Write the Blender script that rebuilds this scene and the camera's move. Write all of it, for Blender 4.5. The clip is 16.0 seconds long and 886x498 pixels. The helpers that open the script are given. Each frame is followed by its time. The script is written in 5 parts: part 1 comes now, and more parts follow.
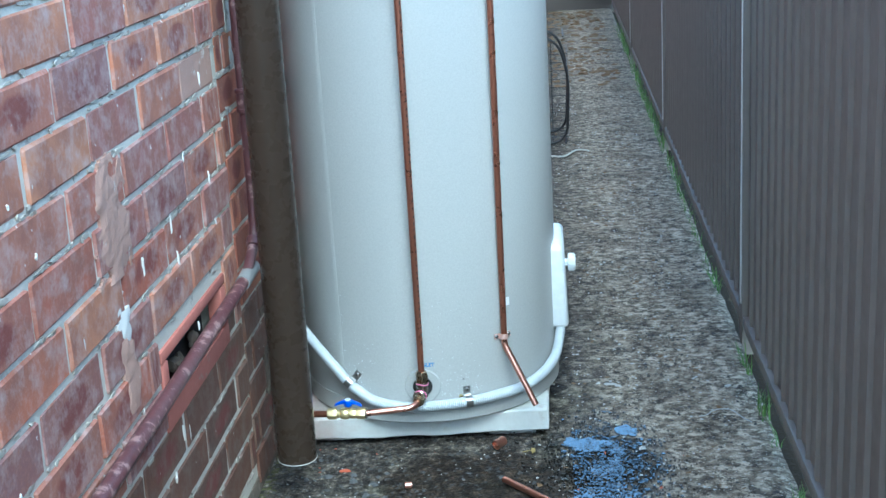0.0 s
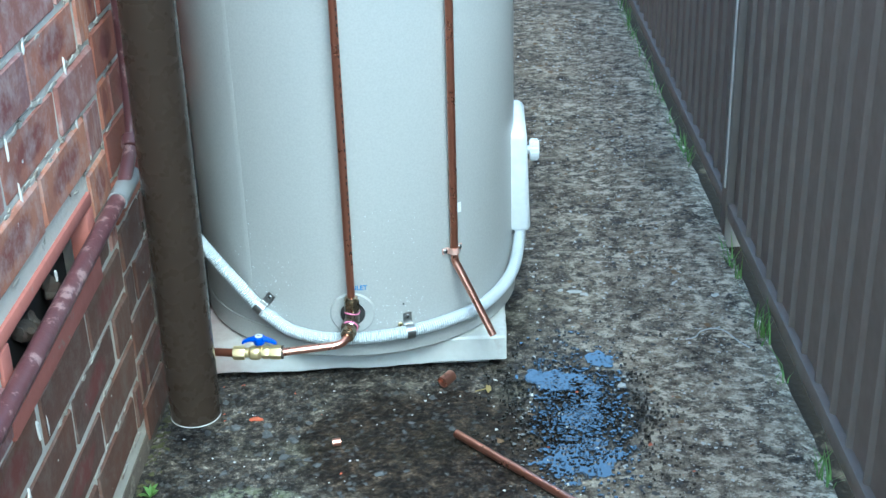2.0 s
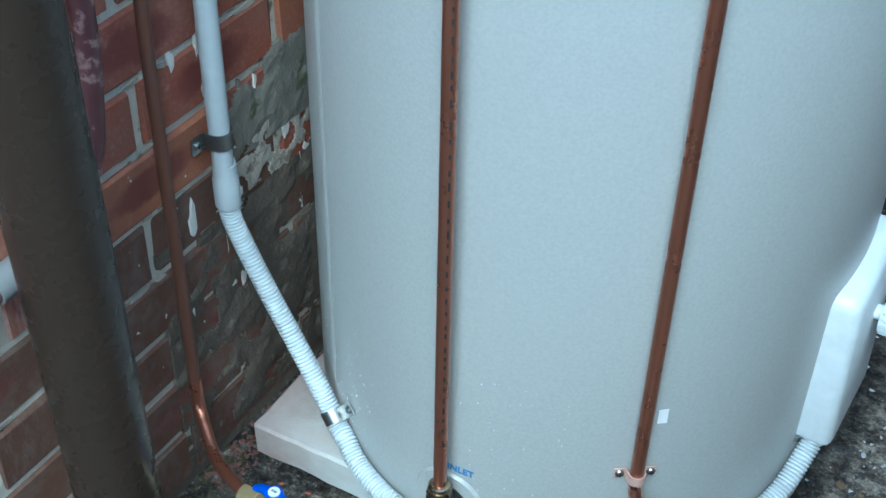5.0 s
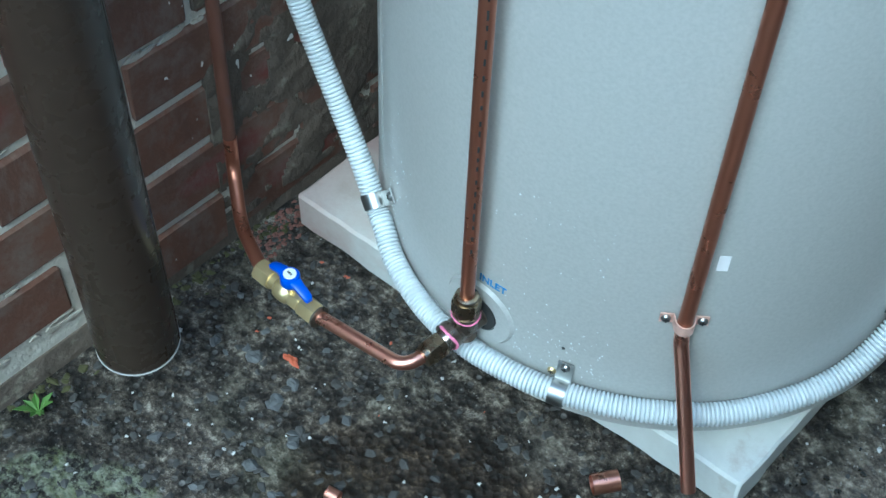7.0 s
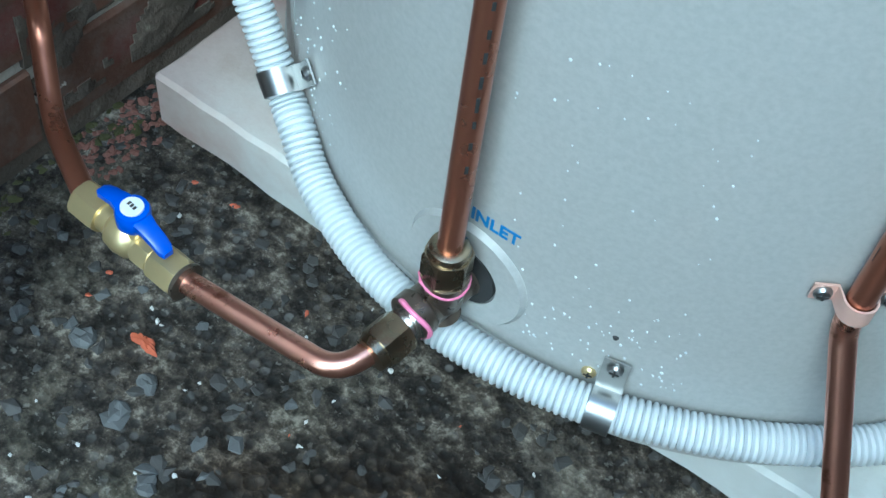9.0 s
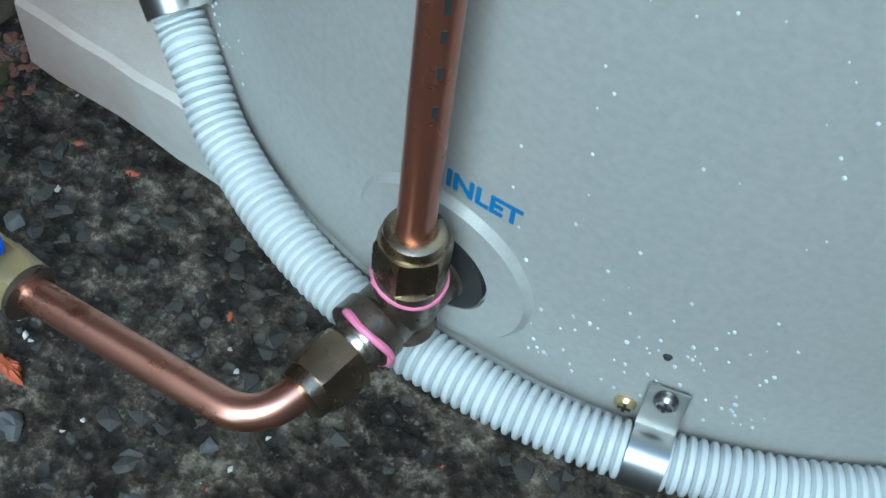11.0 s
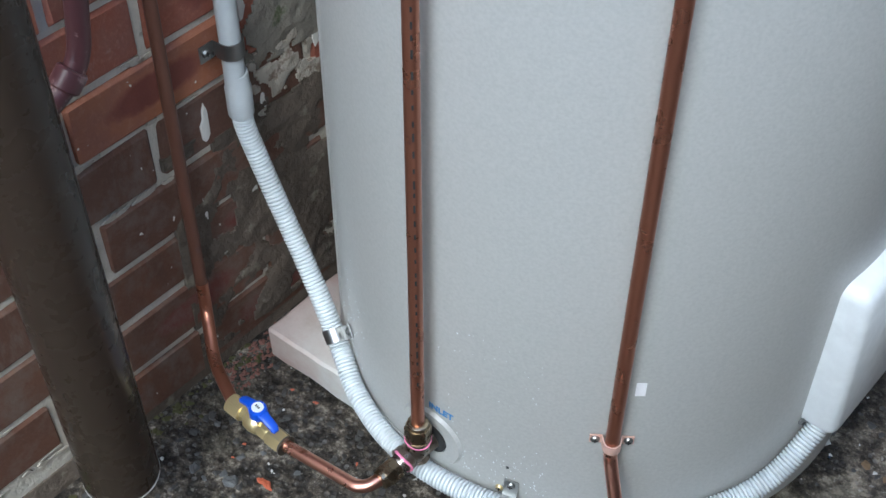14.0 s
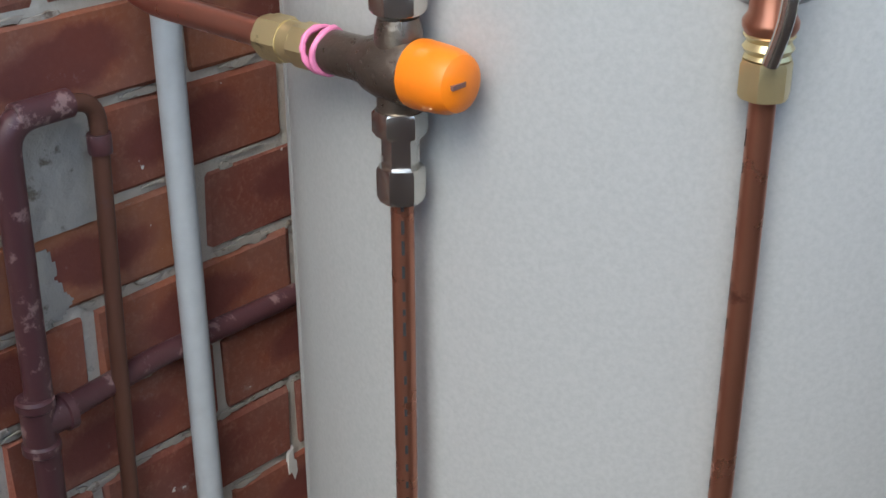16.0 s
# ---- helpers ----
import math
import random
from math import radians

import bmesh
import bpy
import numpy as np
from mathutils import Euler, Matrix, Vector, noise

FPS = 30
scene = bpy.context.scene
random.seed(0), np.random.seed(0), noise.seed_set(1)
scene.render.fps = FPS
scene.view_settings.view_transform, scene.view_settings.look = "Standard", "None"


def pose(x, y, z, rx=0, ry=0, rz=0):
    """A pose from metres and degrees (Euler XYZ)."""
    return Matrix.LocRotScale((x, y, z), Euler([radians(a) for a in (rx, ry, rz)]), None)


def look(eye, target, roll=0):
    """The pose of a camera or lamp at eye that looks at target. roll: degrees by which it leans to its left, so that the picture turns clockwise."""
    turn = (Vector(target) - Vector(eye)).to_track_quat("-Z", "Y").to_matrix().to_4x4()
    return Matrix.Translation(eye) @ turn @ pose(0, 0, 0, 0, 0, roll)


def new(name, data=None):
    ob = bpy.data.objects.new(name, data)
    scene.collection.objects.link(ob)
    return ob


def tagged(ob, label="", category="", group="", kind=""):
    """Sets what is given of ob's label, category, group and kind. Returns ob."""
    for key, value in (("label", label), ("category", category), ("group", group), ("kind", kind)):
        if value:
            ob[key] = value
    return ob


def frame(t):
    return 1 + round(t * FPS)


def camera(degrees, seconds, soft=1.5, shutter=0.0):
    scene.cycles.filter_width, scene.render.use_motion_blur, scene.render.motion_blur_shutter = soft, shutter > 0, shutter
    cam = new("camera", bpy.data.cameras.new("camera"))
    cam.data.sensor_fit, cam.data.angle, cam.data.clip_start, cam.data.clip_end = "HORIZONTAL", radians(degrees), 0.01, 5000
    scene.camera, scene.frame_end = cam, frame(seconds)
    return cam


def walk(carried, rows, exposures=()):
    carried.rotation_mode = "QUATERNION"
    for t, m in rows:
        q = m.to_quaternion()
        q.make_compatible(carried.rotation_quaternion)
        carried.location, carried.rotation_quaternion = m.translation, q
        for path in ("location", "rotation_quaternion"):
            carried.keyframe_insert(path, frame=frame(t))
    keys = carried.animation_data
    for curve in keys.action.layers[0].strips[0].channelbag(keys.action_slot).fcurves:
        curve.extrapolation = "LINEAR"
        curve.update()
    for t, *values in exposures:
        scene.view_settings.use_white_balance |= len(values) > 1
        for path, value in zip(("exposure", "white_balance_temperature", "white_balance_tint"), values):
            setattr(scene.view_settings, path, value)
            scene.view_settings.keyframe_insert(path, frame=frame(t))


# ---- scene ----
cam = camera(37.0, 16.0)
PATH = [
    (0, (0.6283, -2.9960, 1.2161), (0.5411, -2.0400, 0.9359), -3.38),
    (0.5, (0.6277, -2.8997, 1.2039), (0.5430, -1.9508, 0.8999), -3.66),
    (1, (0.5913, -2.7533, 1.2002), (0.5292, -1.8155, 0.8587), -3.54),
    (1.5, (0.5475, -2.5833, 1.2044), (0.5125, -1.6604, 0.8210), -2.96),
    (2, (0.5221, -2.3784, 1.2074), (0.5064, -1.4747, 0.7795), -1.78),
    (2.5, (0.4790, -2.1681, 1.2095), (0.4891, -1.2857, 0.7390), 0.77),
    (3, (0.5066, -1.9204, 1.2328), (0.4962, -1.0696, 0.7074), 3.07),
    (3.5, (0.5488, -1.7798, 1.2825), (0.5148, -0.9582, 0.7135), 3.78),
    (4, (0.6834, -1.5410, 1.2489), (0.5135, -0.7535, 0.6565), 1.77),
    (4.2, (0.7253, -1.4453, 1.2452), (0.4971, -0.6811, 0.6420), 1.29),
    (6.3, (0.7698, -0.9714, 1.1248), (0.3153, -0.4424, 0.4081), 1.90),
    (6.5, (0.7716, -0.9760, 1.1193), (0.3295, -0.4593, 0.3861), 2.21),
    (7, (0.7776, -0.9781, 1.1118), (0.3623, -0.4899, 0.3442), 2.56),
    (7.5, (0.7666, -0.9779, 1.1044), (0.3868, -0.4927, 0.3168), 4.47),
    (8, (0.7151, -0.9242, 1.0149), (0.3574, -0.4378, 0.2177), 5.88),
    (8.5, (0.6267, -0.8398, 0.8734), (0.2888, -0.3462, 0.0720), 7.27),
    (9, (0.5369, -0.7493, 0.7199), (0.2207, -0.2483, -0.0857), 8.96),
    (9.5, (0.4871, -0.6991, 0.6283), (0.1970, -0.1807, -0.1762), 11.42),
    (9.7, (0.4651, -0.6746, 0.5849), (0.1891, -0.1539, -0.2230), 12.41),
    (11.8, (0.4676, -0.6233, 0.5449), (0.1723, -0.1496, -0.2848), 6.85),
    (12, (0.4872, -0.6937, 0.6200), (0.2192, -0.1795, -0.1947), 11.79),
    (12.5, (0.5752, -0.7736, 0.7767), (0.2702, -0.2758, -0.0353), 7.92),
    (13, (0.6948, -0.8719, 0.9775), (0.3412, -0.3832, 0.1799), 4.01),
    (13.5, (0.8174, -0.9841, 1.1722), (0.4267, -0.4762, 0.4044), 3.06),
    (14, (0.8470, -0.9803, 1.2352), (0.3965, -0.4574, 0.5115), 0.19),
    (14.5, (0.8380, -0.9626, 1.2429), (0.3387, -0.3917, 0.5910), 1.11),
    (15, (0.8099, -0.9313, 1.2737), (0.2744, -0.3236, 0.6873), 1.18),
    (15.5, (0.8029, -0.9116, 1.3050), (0.2297, -0.2727, 0.7920), 0.92),
    (16, (0.7967, -0.9081, 1.3279), (0.1973, -0.2326, 0.8985), -0.18),
]
EXPOSURES = [(0,2.1,4950,-12),(2,2.2,5000,-15),(3,2.15,4850,-15),(4,1.95,4750,-15),(6.5,1.70,4850,-15),(7.5,1.82,4850,-15),(8.5,1.86,4880,-15),(9.5,1.60,4950,-15),(12,1.48,5250,-10),(12.5,1.6,5350,-8),(13.2,1.55,5450,-5),(14,1.68,5700,1),(15,1.5,6000,3),(16,1.33,6400,5)]
walk(cam, [(t, look(eye, target, roll)) for t, eye, target, roll in PATH], EXPOSURES)

# ---- light ----
scene.view_settings.exposure = 0.0
world = bpy.data.worlds.new("sky")
scene.world = world
world.use_nodes = True
sky = world.node_tree.nodes.new("ShaderNodeTexSky")
sky.sky_type = 'NISHITA'
sky.sun_disc = False
sky.sun_elevation, sky.sun_rotation = radians(49), radians(161)
sky.altitude, sky.air_density, sky.dust_density = 50, 1.0, 1.5
world.node_tree.links.new(sky.outputs[0], world.node_tree.nodes["Background"].inputs[0])
world.node_tree.nodes["Background"].inputs[1].default_value = 0.15

sun = new("sun", bpy.data.lights.new("sun", 'SUN'))
sun.data.energy, sun.data.angle, sun.data.color = 0.78, radians(34), (1.0, 0.97, 0.92)
sun.matrix_world = look((1.25, -2.9, 3.7), (0, 0, 0))


# ---- materials ----
def shade(name, rough=0.6, metal=0.0):
    m = bpy.data.materials.new(name)
    m.use_nodes = True
    b = m.node_tree.nodes["Principled BSDF"]
    b.inputs["Roughness"].default_value = rough
    b.inputs["Metallic"].default_value = metal
    return m, m.node_tree.nodes, m.node_tree.links, b


def coord(n, l, kind="Object", scale=(1, 1, 1)):
    t = n.new("ShaderNodeTexCoord")
    mp = n.new("ShaderNodeMapping")
    mp.inputs["Scale"].default_value = scale
    l.new(t.outputs[kind], mp.inputs["Vector"])
    return mp.outputs[0]


def noise_tex(n, l, vec, scale, detail=4.0, rough=0.55):
    t = n.new("ShaderNodeTexNoise")
    t.inputs["Scale"].default_value, t.inputs["Detail"].default_value, t.inputs["Roughness"].default_value = scale, detail, rough
    l.new(vec, t.inputs["Vector"])
    return t.outputs["Fac"]


def ramp(n, l, fac, stops):
    r = n.new("ShaderNodeValToRGB")
    e = r.color_ramp.elements
    while len(e) < len(stops):
        e.new(0.5)
    for el, (p, c) in zip(e, stops):
        el.position, el.color = p, (*c, 1) if len(c) == 3 else c
    l.new(fac, r.inputs[0])
    return r.outputs[0]


def mix(n, l, fac, a, b, mode='MIX'):
    x = n.new("ShaderNodeMix")
    x.data_type, x.blend_type = 'RGBA', mode
    for sock, v in ((x.inputs[0], fac), (x.inputs[6], a), (x.inputs[7], b)):
        if isinstance(v, (int, float)):
            sock.default_value = v
        elif isinstance(v, tuple):
            sock.default_value = (*v, 1)
        else:
            l.new(v, sock)
    return x.outputs[2]


def bump(n, l, b, height, strength=0.3, dist=0.002):
    u = n.new("ShaderNodeBump")
    u.inputs["Strength"].default_value, u.inputs["Distance"].default_value = strength, dist
    l.new(height, u.inputs["Height"])
    l.new(u.outputs[0], b.inputs["Normal"])


def plain(name, c1, c2, rough=0.5, metal=0.0, scale=40.0, bmp=0.15, dist=0.0008, spots=None, rvar=0.12):
    """Paint, plastic or metal: two tones, fine grain, roughness that varies, and stains with a shape of their own."""
    m, n, l, b = shade(name, rough, metal)
    v = coord(n, l)
    f1 = noise_tex(n, l, v, scale, 6)
    f2 = noise_tex(n, l, v, scale * 0.12, 3)
    col = mix(n, l, f2, c1, c2)
    col = mix(n, l, ramp(n, l, f1, [(0.35, (0, 0, 0)), (0.75, (1, 1, 1))]), col, tuple(x * 0.86 for x in c1))
    if spots:
        at, tone, sc = spots
        s = noise_tex(n, l, v, sc, 7, 0.65)
        col = mix(n, l, ramp(n, l, s, [(at, (0, 0, 0)), (at + 0.06, (1, 1, 1))]), col, tone)
    l.new(col, b.inputs["Base Color"])
    mr = n.new("ShaderNodeMapRange")
    mr.inputs[3].default_value, mr.inputs[4].default_value = max(0.03, rough - rvar), min(1, rough + rvar)
    l.new(f1, mr.inputs[0])
    l.new(mr.outputs[0], b.inputs["Roughness"])
    if bmp:
        bump(n, l, b, f1, bmp, dist)
    return m


def brick_material(name="fired_brick", source="Object", brown=False, clean=False):
    m, n, l, b = shade(name, 0.8)
    v = coord(n, l)
    info = n.new("ShaderNodeObjectInfo")
    if source == "Island":
        geo = n.new("ShaderNodeNewGeometry")
        rnd = geo.outputs["Random Per Island"]
    else:
        rnd = info.outputs["Random"]
    wn = n.new("ShaderNodeTexWhiteNoise")
    wn.noise_dimensions = '1D'
    l.new(rnd, wn.inputs["W"])
    # each brick takes its own stretch of the grain
    off = n.new("ShaderNodeVectorMath")
    off.operation = 'MULTIPLY_ADD'
    off.inputs[1].default_value = (1, 1, 1)
    sc = n.new("ShaderNodeVectorMath")
    sc.operation = 'SCALE'
    sc.inputs["Scale"].default_value = 7.0
    l.new(wn.outputs["Color"], sc.inputs[0])
    l.new(v, off.inputs[0])
    l.new(sc.outputs[0], off.inputs[2])
    vo = off.outputs[0]
    base = ramp(n, l, rnd, [(0.0, (0.36, 0.10, 0.058)), (0.18, (0.44, 0.155, 0.08)), (0.34, (0.47, 0.21, 0.11)), (0.5, (0.33, 0.11, 0.08)),
                            (0.64, (0.24, 0.11, 0.10)), (0.8, (0.21, 0.105, 0.105)), (0.9, (0.28, 0.13, 0.105)), (1.0, (0.38, 0.14, 0.075))])
    if clean:
        base = ramp(n, l, rnd, [(0.0, (0.25, 0.065, 0.036)), (0.25, (0.33, 0.105, 0.05)), (0.5, (0.36, 0.135, 0.062)), (0.75, (0.22, 0.06, 0.04)), (1.0, (0.30, 0.092, 0.045))])
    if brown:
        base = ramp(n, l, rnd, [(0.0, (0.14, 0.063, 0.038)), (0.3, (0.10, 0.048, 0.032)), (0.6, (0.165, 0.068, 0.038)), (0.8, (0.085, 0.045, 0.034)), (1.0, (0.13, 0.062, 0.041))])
    big = noise_tex(n, l, vo, 14, 5, 0.6)
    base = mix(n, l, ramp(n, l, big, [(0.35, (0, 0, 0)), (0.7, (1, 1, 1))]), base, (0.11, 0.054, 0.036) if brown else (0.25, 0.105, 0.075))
    fine = noise_tex(n, l, vo, 160, 6, 0.7)
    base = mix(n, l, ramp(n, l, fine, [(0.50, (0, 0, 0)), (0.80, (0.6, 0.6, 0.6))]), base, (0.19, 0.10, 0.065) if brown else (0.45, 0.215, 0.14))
    if source == "Object":
        # darker flashed heart of the brick
        sep = n.new("ShaderNodeSeparateXYZ")
        l.new(v, sep.inputs[0])

        def op(kind, a, bb):
            q = n.new("ShaderNodeMath")
            q.operation = kind
            for s, val in ((q.inputs[0], a), (q.inputs[1], bb)):
                if isinstance(val, (int, float)):
                    s.default_value = val
                else:
                    l.new(val, s)
            return q.outputs[0]
        jx = op('MULTIPLY', op('SUBTRACT', big, 0.5), 0.05)
        yy = op('POWER', op('ABSOLUTE', op('DIVIDE', op('ADD', sep.outputs[1], jx), 0.072), 0), 2.0)
        zz = op('POWER', op('ABSOLUTE', op('DIVIDE', op('ADD', sep.outputs[2], jx), 0.026), 0), 2.0)
        d = op('ADD', yy, zz)
        heart = ramp(n, l, d, [(0.45, (1, 1, 1)), (1.05, (0, 0, 0))])
        gate = ramp(n, l, wn.outputs["Value"], [(0.22, (0, 0, 0)), (0.3, (1, 1, 1))] if clean else [(0.42, (0, 0, 0)), (0.5, (1, 1, 1))])
        both = mix(n, l, 1.0, heart, gate, 'MULTIPLY')
        both = mix(n, l, 1.0, both, (0.78, 0.78, 0.78), 'MULTIPLY')
        base = mix(n, l, both, base, (0.155, 0.036, 0.030))
    # lime bloom and splashes
    bl = noise_tex(n, l, vo, 26, 8, 0.72)
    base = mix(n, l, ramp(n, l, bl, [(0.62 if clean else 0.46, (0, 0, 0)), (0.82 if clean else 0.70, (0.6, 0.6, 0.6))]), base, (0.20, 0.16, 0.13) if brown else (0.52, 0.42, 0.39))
    sp = noise_tex(n, l, vo, 55, 3, 0.5)
    base = mix(n, l, ramp(n, l, sp, [(0.735, (0, 0, 0)), (0.75, (1, 1, 1))]), base, (0.70, 0.66, 0.60))
    l.new(base, b.inputs["Base Color"])
    bump(n, l, b, fine, 0.5, 0.0015)
    return m


def concrete_material():
    """Worn path: dark exposed aggregate, lichen, damp and pale flecks."""
    m, n, l, b = shade("worn_concrete", 0.9)
    v = coord(n, l)
    v2 = noise_tex(n, l, v, 1.9, 5, 0.6)
    vor = n.new("ShaderNodeTexVoronoi")
    vor.inputs["Scale"].default_value = 120
    l.new(v, vor.inputs["Vector"])
    f = noise_tex(n, l, v, 36, 10, 0.80)
    f2 = noise_tex(n, l, v, 9, 7, 0.7)
    col = ramp(n, l, f, [(0.36, (0.007, 0.006, 0.005)), (0.46, (0.030, 0.025, 0.021)), (0.55, (0.110, 0.092, 0.073)), (0.66, (0.50, 0.45, 0.37))])
    one = n.new("ShaderNodeSeparateColor")
    l.new(vor.outputs["Color"], one.inputs[0])
    stone = ramp(n, l, one.outputs[0], [(0.0, (0.018, 0.017, 0.017)), (0.55, (0.055, 0.052, 0.050)), (0.85, (0.11, 0.105, 0.10)), (1.0, (0.26, 0.25, 0.24))])
    body = ramp(n, l, vor.outputs["Distance"], [(0.32, (1, 1, 1)), (0.46, (0, 0, 0))])
    bare = mix(n, l, 1.0, body, ramp(n, l, f2, [(0.40, (0.85, 0.85, 0.85)), (0.62, (0, 0, 0))]), 'MULTIPLY')
    col = mix(n, l, bare, col, stone)
    col = mix(n, l, ramp(n, l, v2, [(0.40, (0.8, 0.8, 0.8)), (0.52, (0, 0, 0))]), col, (0.30, 0.28, 0.26), 'MULTIPLY')
    col = mix(n, l, ramp(n, l, f2, [(0.54, (0, 0, 0)), (0.74, (0.55, 0.55, 0.55))]), col, (0.24, 0.215, 0.175))
    moss = noise_tex(n, l, coord(n, l, scale=(3, 3, 3)), 1.5, 7, 0.65)
    col = mix(n, l, ramp(n, l, moss, [(0.54, (0, 0, 0)), (0.72, (0.3, 0.3, 0.3))]), col, (0.09, 0.095, 0.04))
    # pale lichen strokes along the fence side, brown dust, and green-grey lichen by the downpipe
    st = noise_tex(n, l, coord(n, l, scale=(1.0, 1.35, 1.0)), 30, 10, 0.78)
    lat = n.new("ShaderNodeSeparateXYZ")
    l.new(v, lat.inputs[0])
    side = ramp(n, l, lat.outputs[0], [(0.60, (0, 0, 0)), (0.80, (1, 1, 1))])
    dust = mix(n, l, 1.0, side, ramp(n, l, f2, [(0.34, (0.1, 0.1, 0.1)), (0.58, (0.75, 0.75, 0.75))]), 'MULTIPLY')
    col = mix(n, l, dust, col, mix(n, l, ramp(n, l, f, [(0.40, (0, 0, 0)), (0.60, (1, 1, 1))]), (0.125, 0.095, 0.068), (0.50, 0.41, 0.30)))
    pale = mix(n, l, 1.0, side, ramp(n, l, st, [(0.51, (0, 0, 0)), (0.56, (1, 1, 1))]), 'MULTIPLY')
    blot = noise_tex(n, l, v, 5.5, 6, 0.7)
    pale = mix(n, l, 1.0, pale, ramp(n, l, blot, [(0.40, (0.35, 0.35, 0.35)), (0.56, (1, 1, 1))]), 'MULTIPLY')
    col = mix(n, l, pale, col, (0.66, 0.57, 0.44))
    col = mix(n, l, ramp(n, l, blot, [(0.34, (0.55, 0.55, 0.55)), (0.46, (0, 0, 0))]), col, (0.35, 0.34, 0.33), 'MULTIPLY')
    fl = noise_tex(n, l, v, 150, 4, 0.6)
    fleck = mix(n, l, 1.0, ramp(n, l, fl, [(0.615, (0, 0, 0)), (0.65, (1, 1, 1))]), mix(n, l, side, (0.22, 0.22, 0.22), (1, 1, 1)), 'MULTIPLY')
    col = mix(n, l, fleck, col, (0.55, 0.52, 0.46))
    # damp patches: round the slab's front and round the puddle

    def patch(cx, cy, sx, sy, inner, outer, wobble):
        mp = n.new("ShaderNodeMapping")
        mp.inputs["Location"].default_value = (-cx / sx, -cy / sy, 0)
        mp.inputs["Scale"].default_value = (1 / sx, 1 / sy, 1)
        l.new(v, mp.inputs["Vector"])
        ln = n.new("ShaderNodeVectorMath")
        ln.operation = 'LENGTH'
        l.new(mp.outputs[0], ln.inputs[0])
        w = n.new("ShaderNodeMath")
        w.operation = 'MULTIPLY_ADD'
        w.inputs[1].default_value = wobble
        l.new(f2, w.inputs[0])
        l.new(ln.outputs["Value"], w.inputs[2])
        return ramp(n, l, w.outputs[0], [(inner, (1, 1, 1)), (outer, (0, 0, 0))])
    lich = patch(0.19, -0.80, 0.25, 0.20, 0.95, 1.45, 0.8)
    lich = mix(n, l, 1.0, lich, ramp(n, l, f, [(0.46, (0, 0, 0)), (0.54, (0.7, 0.7, 0.7))]), 'MULTIPLY')
    col = mix(n, l, lich, col, mix(n, l, ramp(n, l, st, [(0.40, (0, 0, 0)), (0.62, (1, 1, 1))]), (0.115, 0.13, 0.05), (0.36, 0.38, 0.30)))
    damp = patch(0.46, -0.58, 0.34, 0.30, 0.85, 1.25, 0.6)
    # darker strip of path along the tank's fence side, colour only
    tank_strip = patch(0.60, 0.35, 0.11, 0.95, 0.75, 1.25, 0.7)
    col = mix(n, l, tank_strip, col, mix(n, l, 1.0, col, (0.45, 0.44, 0.43), 'MULTIPLY'))
    wet = patch(0.72, -0.48, 0.19, 0.30, 0.80, 1.05, 0.7)
    col = mix(n, l, damp, col, mix(n, l, 1.0, col, (0.46, 0.38, 0.31), 'MULTIPLY'))
    col = mix(n, l, wet, col, mix(n, l, 1.0, col, (0.35, 0.35, 0.36), 'MULTIPLY'))
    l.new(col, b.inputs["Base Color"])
    rr = mix(n, l, damp, (0.9, 0.9, 0.9), (0.55, 0.55, 0.55))
    rr = mix(n, l, wet, rr, (0.10, 0.10, 0.10))
    l.new(rr, b.inputs["Roughness"])
    add = n.new("ShaderNodeMath")
    add.operation = 'ADD'
    l.new(f, add.inputs[0])
    l.new(vor.outputs["Distance"], add.inputs[1])
    bump(n, l, b, add.outputs[0], 0.9, 0.005)
    return m


def wet_material():
    m, n, l, b = shade("puddle_water", 0.02)
    b.inputs["Base Color"].default_value = (0.02, 0.02, 0.018, 1)
    b.inputs["IOR"].default_value = 2.0
    b.inputs["Specular IOR Level"].default_value = 1.0
    v = coord(n, l)
    bump(n, l, b, noise_tex(n, l, v, 30, 2), 0.03, 0.001)
    return m


BRICK = brick_material()
BRICK_CLEAN = brick_material("sheltered_red_brick", "Object", False, True)
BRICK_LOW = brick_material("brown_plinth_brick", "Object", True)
BRICK_FAR = brick_material("fired_brick_joined", "Island")
OLDMORTAR = plain("weathered_mortar", (0.48, 0.43, 0.36), (0.34, 0.30, 0.25), 0.95, 0, 90, 0.9, 0.004, (0.56, (0.22, 0.17, 0.13), 40))
PATCH = plain("grey_cement_patch", (0.40, 0.385, 0.35), (0.30, 0.285, 0.255), 0.95, 0, 60, 0.8, 0.003, (0.60, (0.17, 0.15, 0.12), 34))
RENDER = plain("old_damp_render", (0.135, 0.105, 0.080), (0.085, 0.066, 0.05), 0.95, 0, 40, 1.0, 0.007, (0.58, (0.20, 0.17, 0.13), 28))
MORTAR = plain("lime_mortar", (0.66, 0.61, 0.52), (0.46, 0.42, 0.35), 0.95, 0, 90, 0.9, 0.004, (0.62, (0.18, 0.16, 0.12), 16))
CEMENT = plain("cement_smear", (0.26, 0.235, 0.195), (0.17, 0.155, 0.125), 0.95, 0, 45, 1.0, 0.006, (0.60, (0.10, 0.11, 0.06), 20))
SPALL = plain("spalled_brick_face", (0.46, 0.29, 0.225), (0.36, 0.20, 0.15), 0.95, 0, 70, 0.9, 0.004, (0.60, (0.58, 0.50, 0.43), 25))
LIME = plain("lime_splash", (0.75, 0.72, 0.67), (0.62, 0.58, 0.52), 0.9, 0, 60, 0.4)
TERRA = plain("terracotta_vent", (0.44, 0.155, 0.115), (0.38, 0.13, 0.10), 0.8, 0, 90, 0.3, 0.001, (0.62, (0.34, 0.22, 0.18), 22))
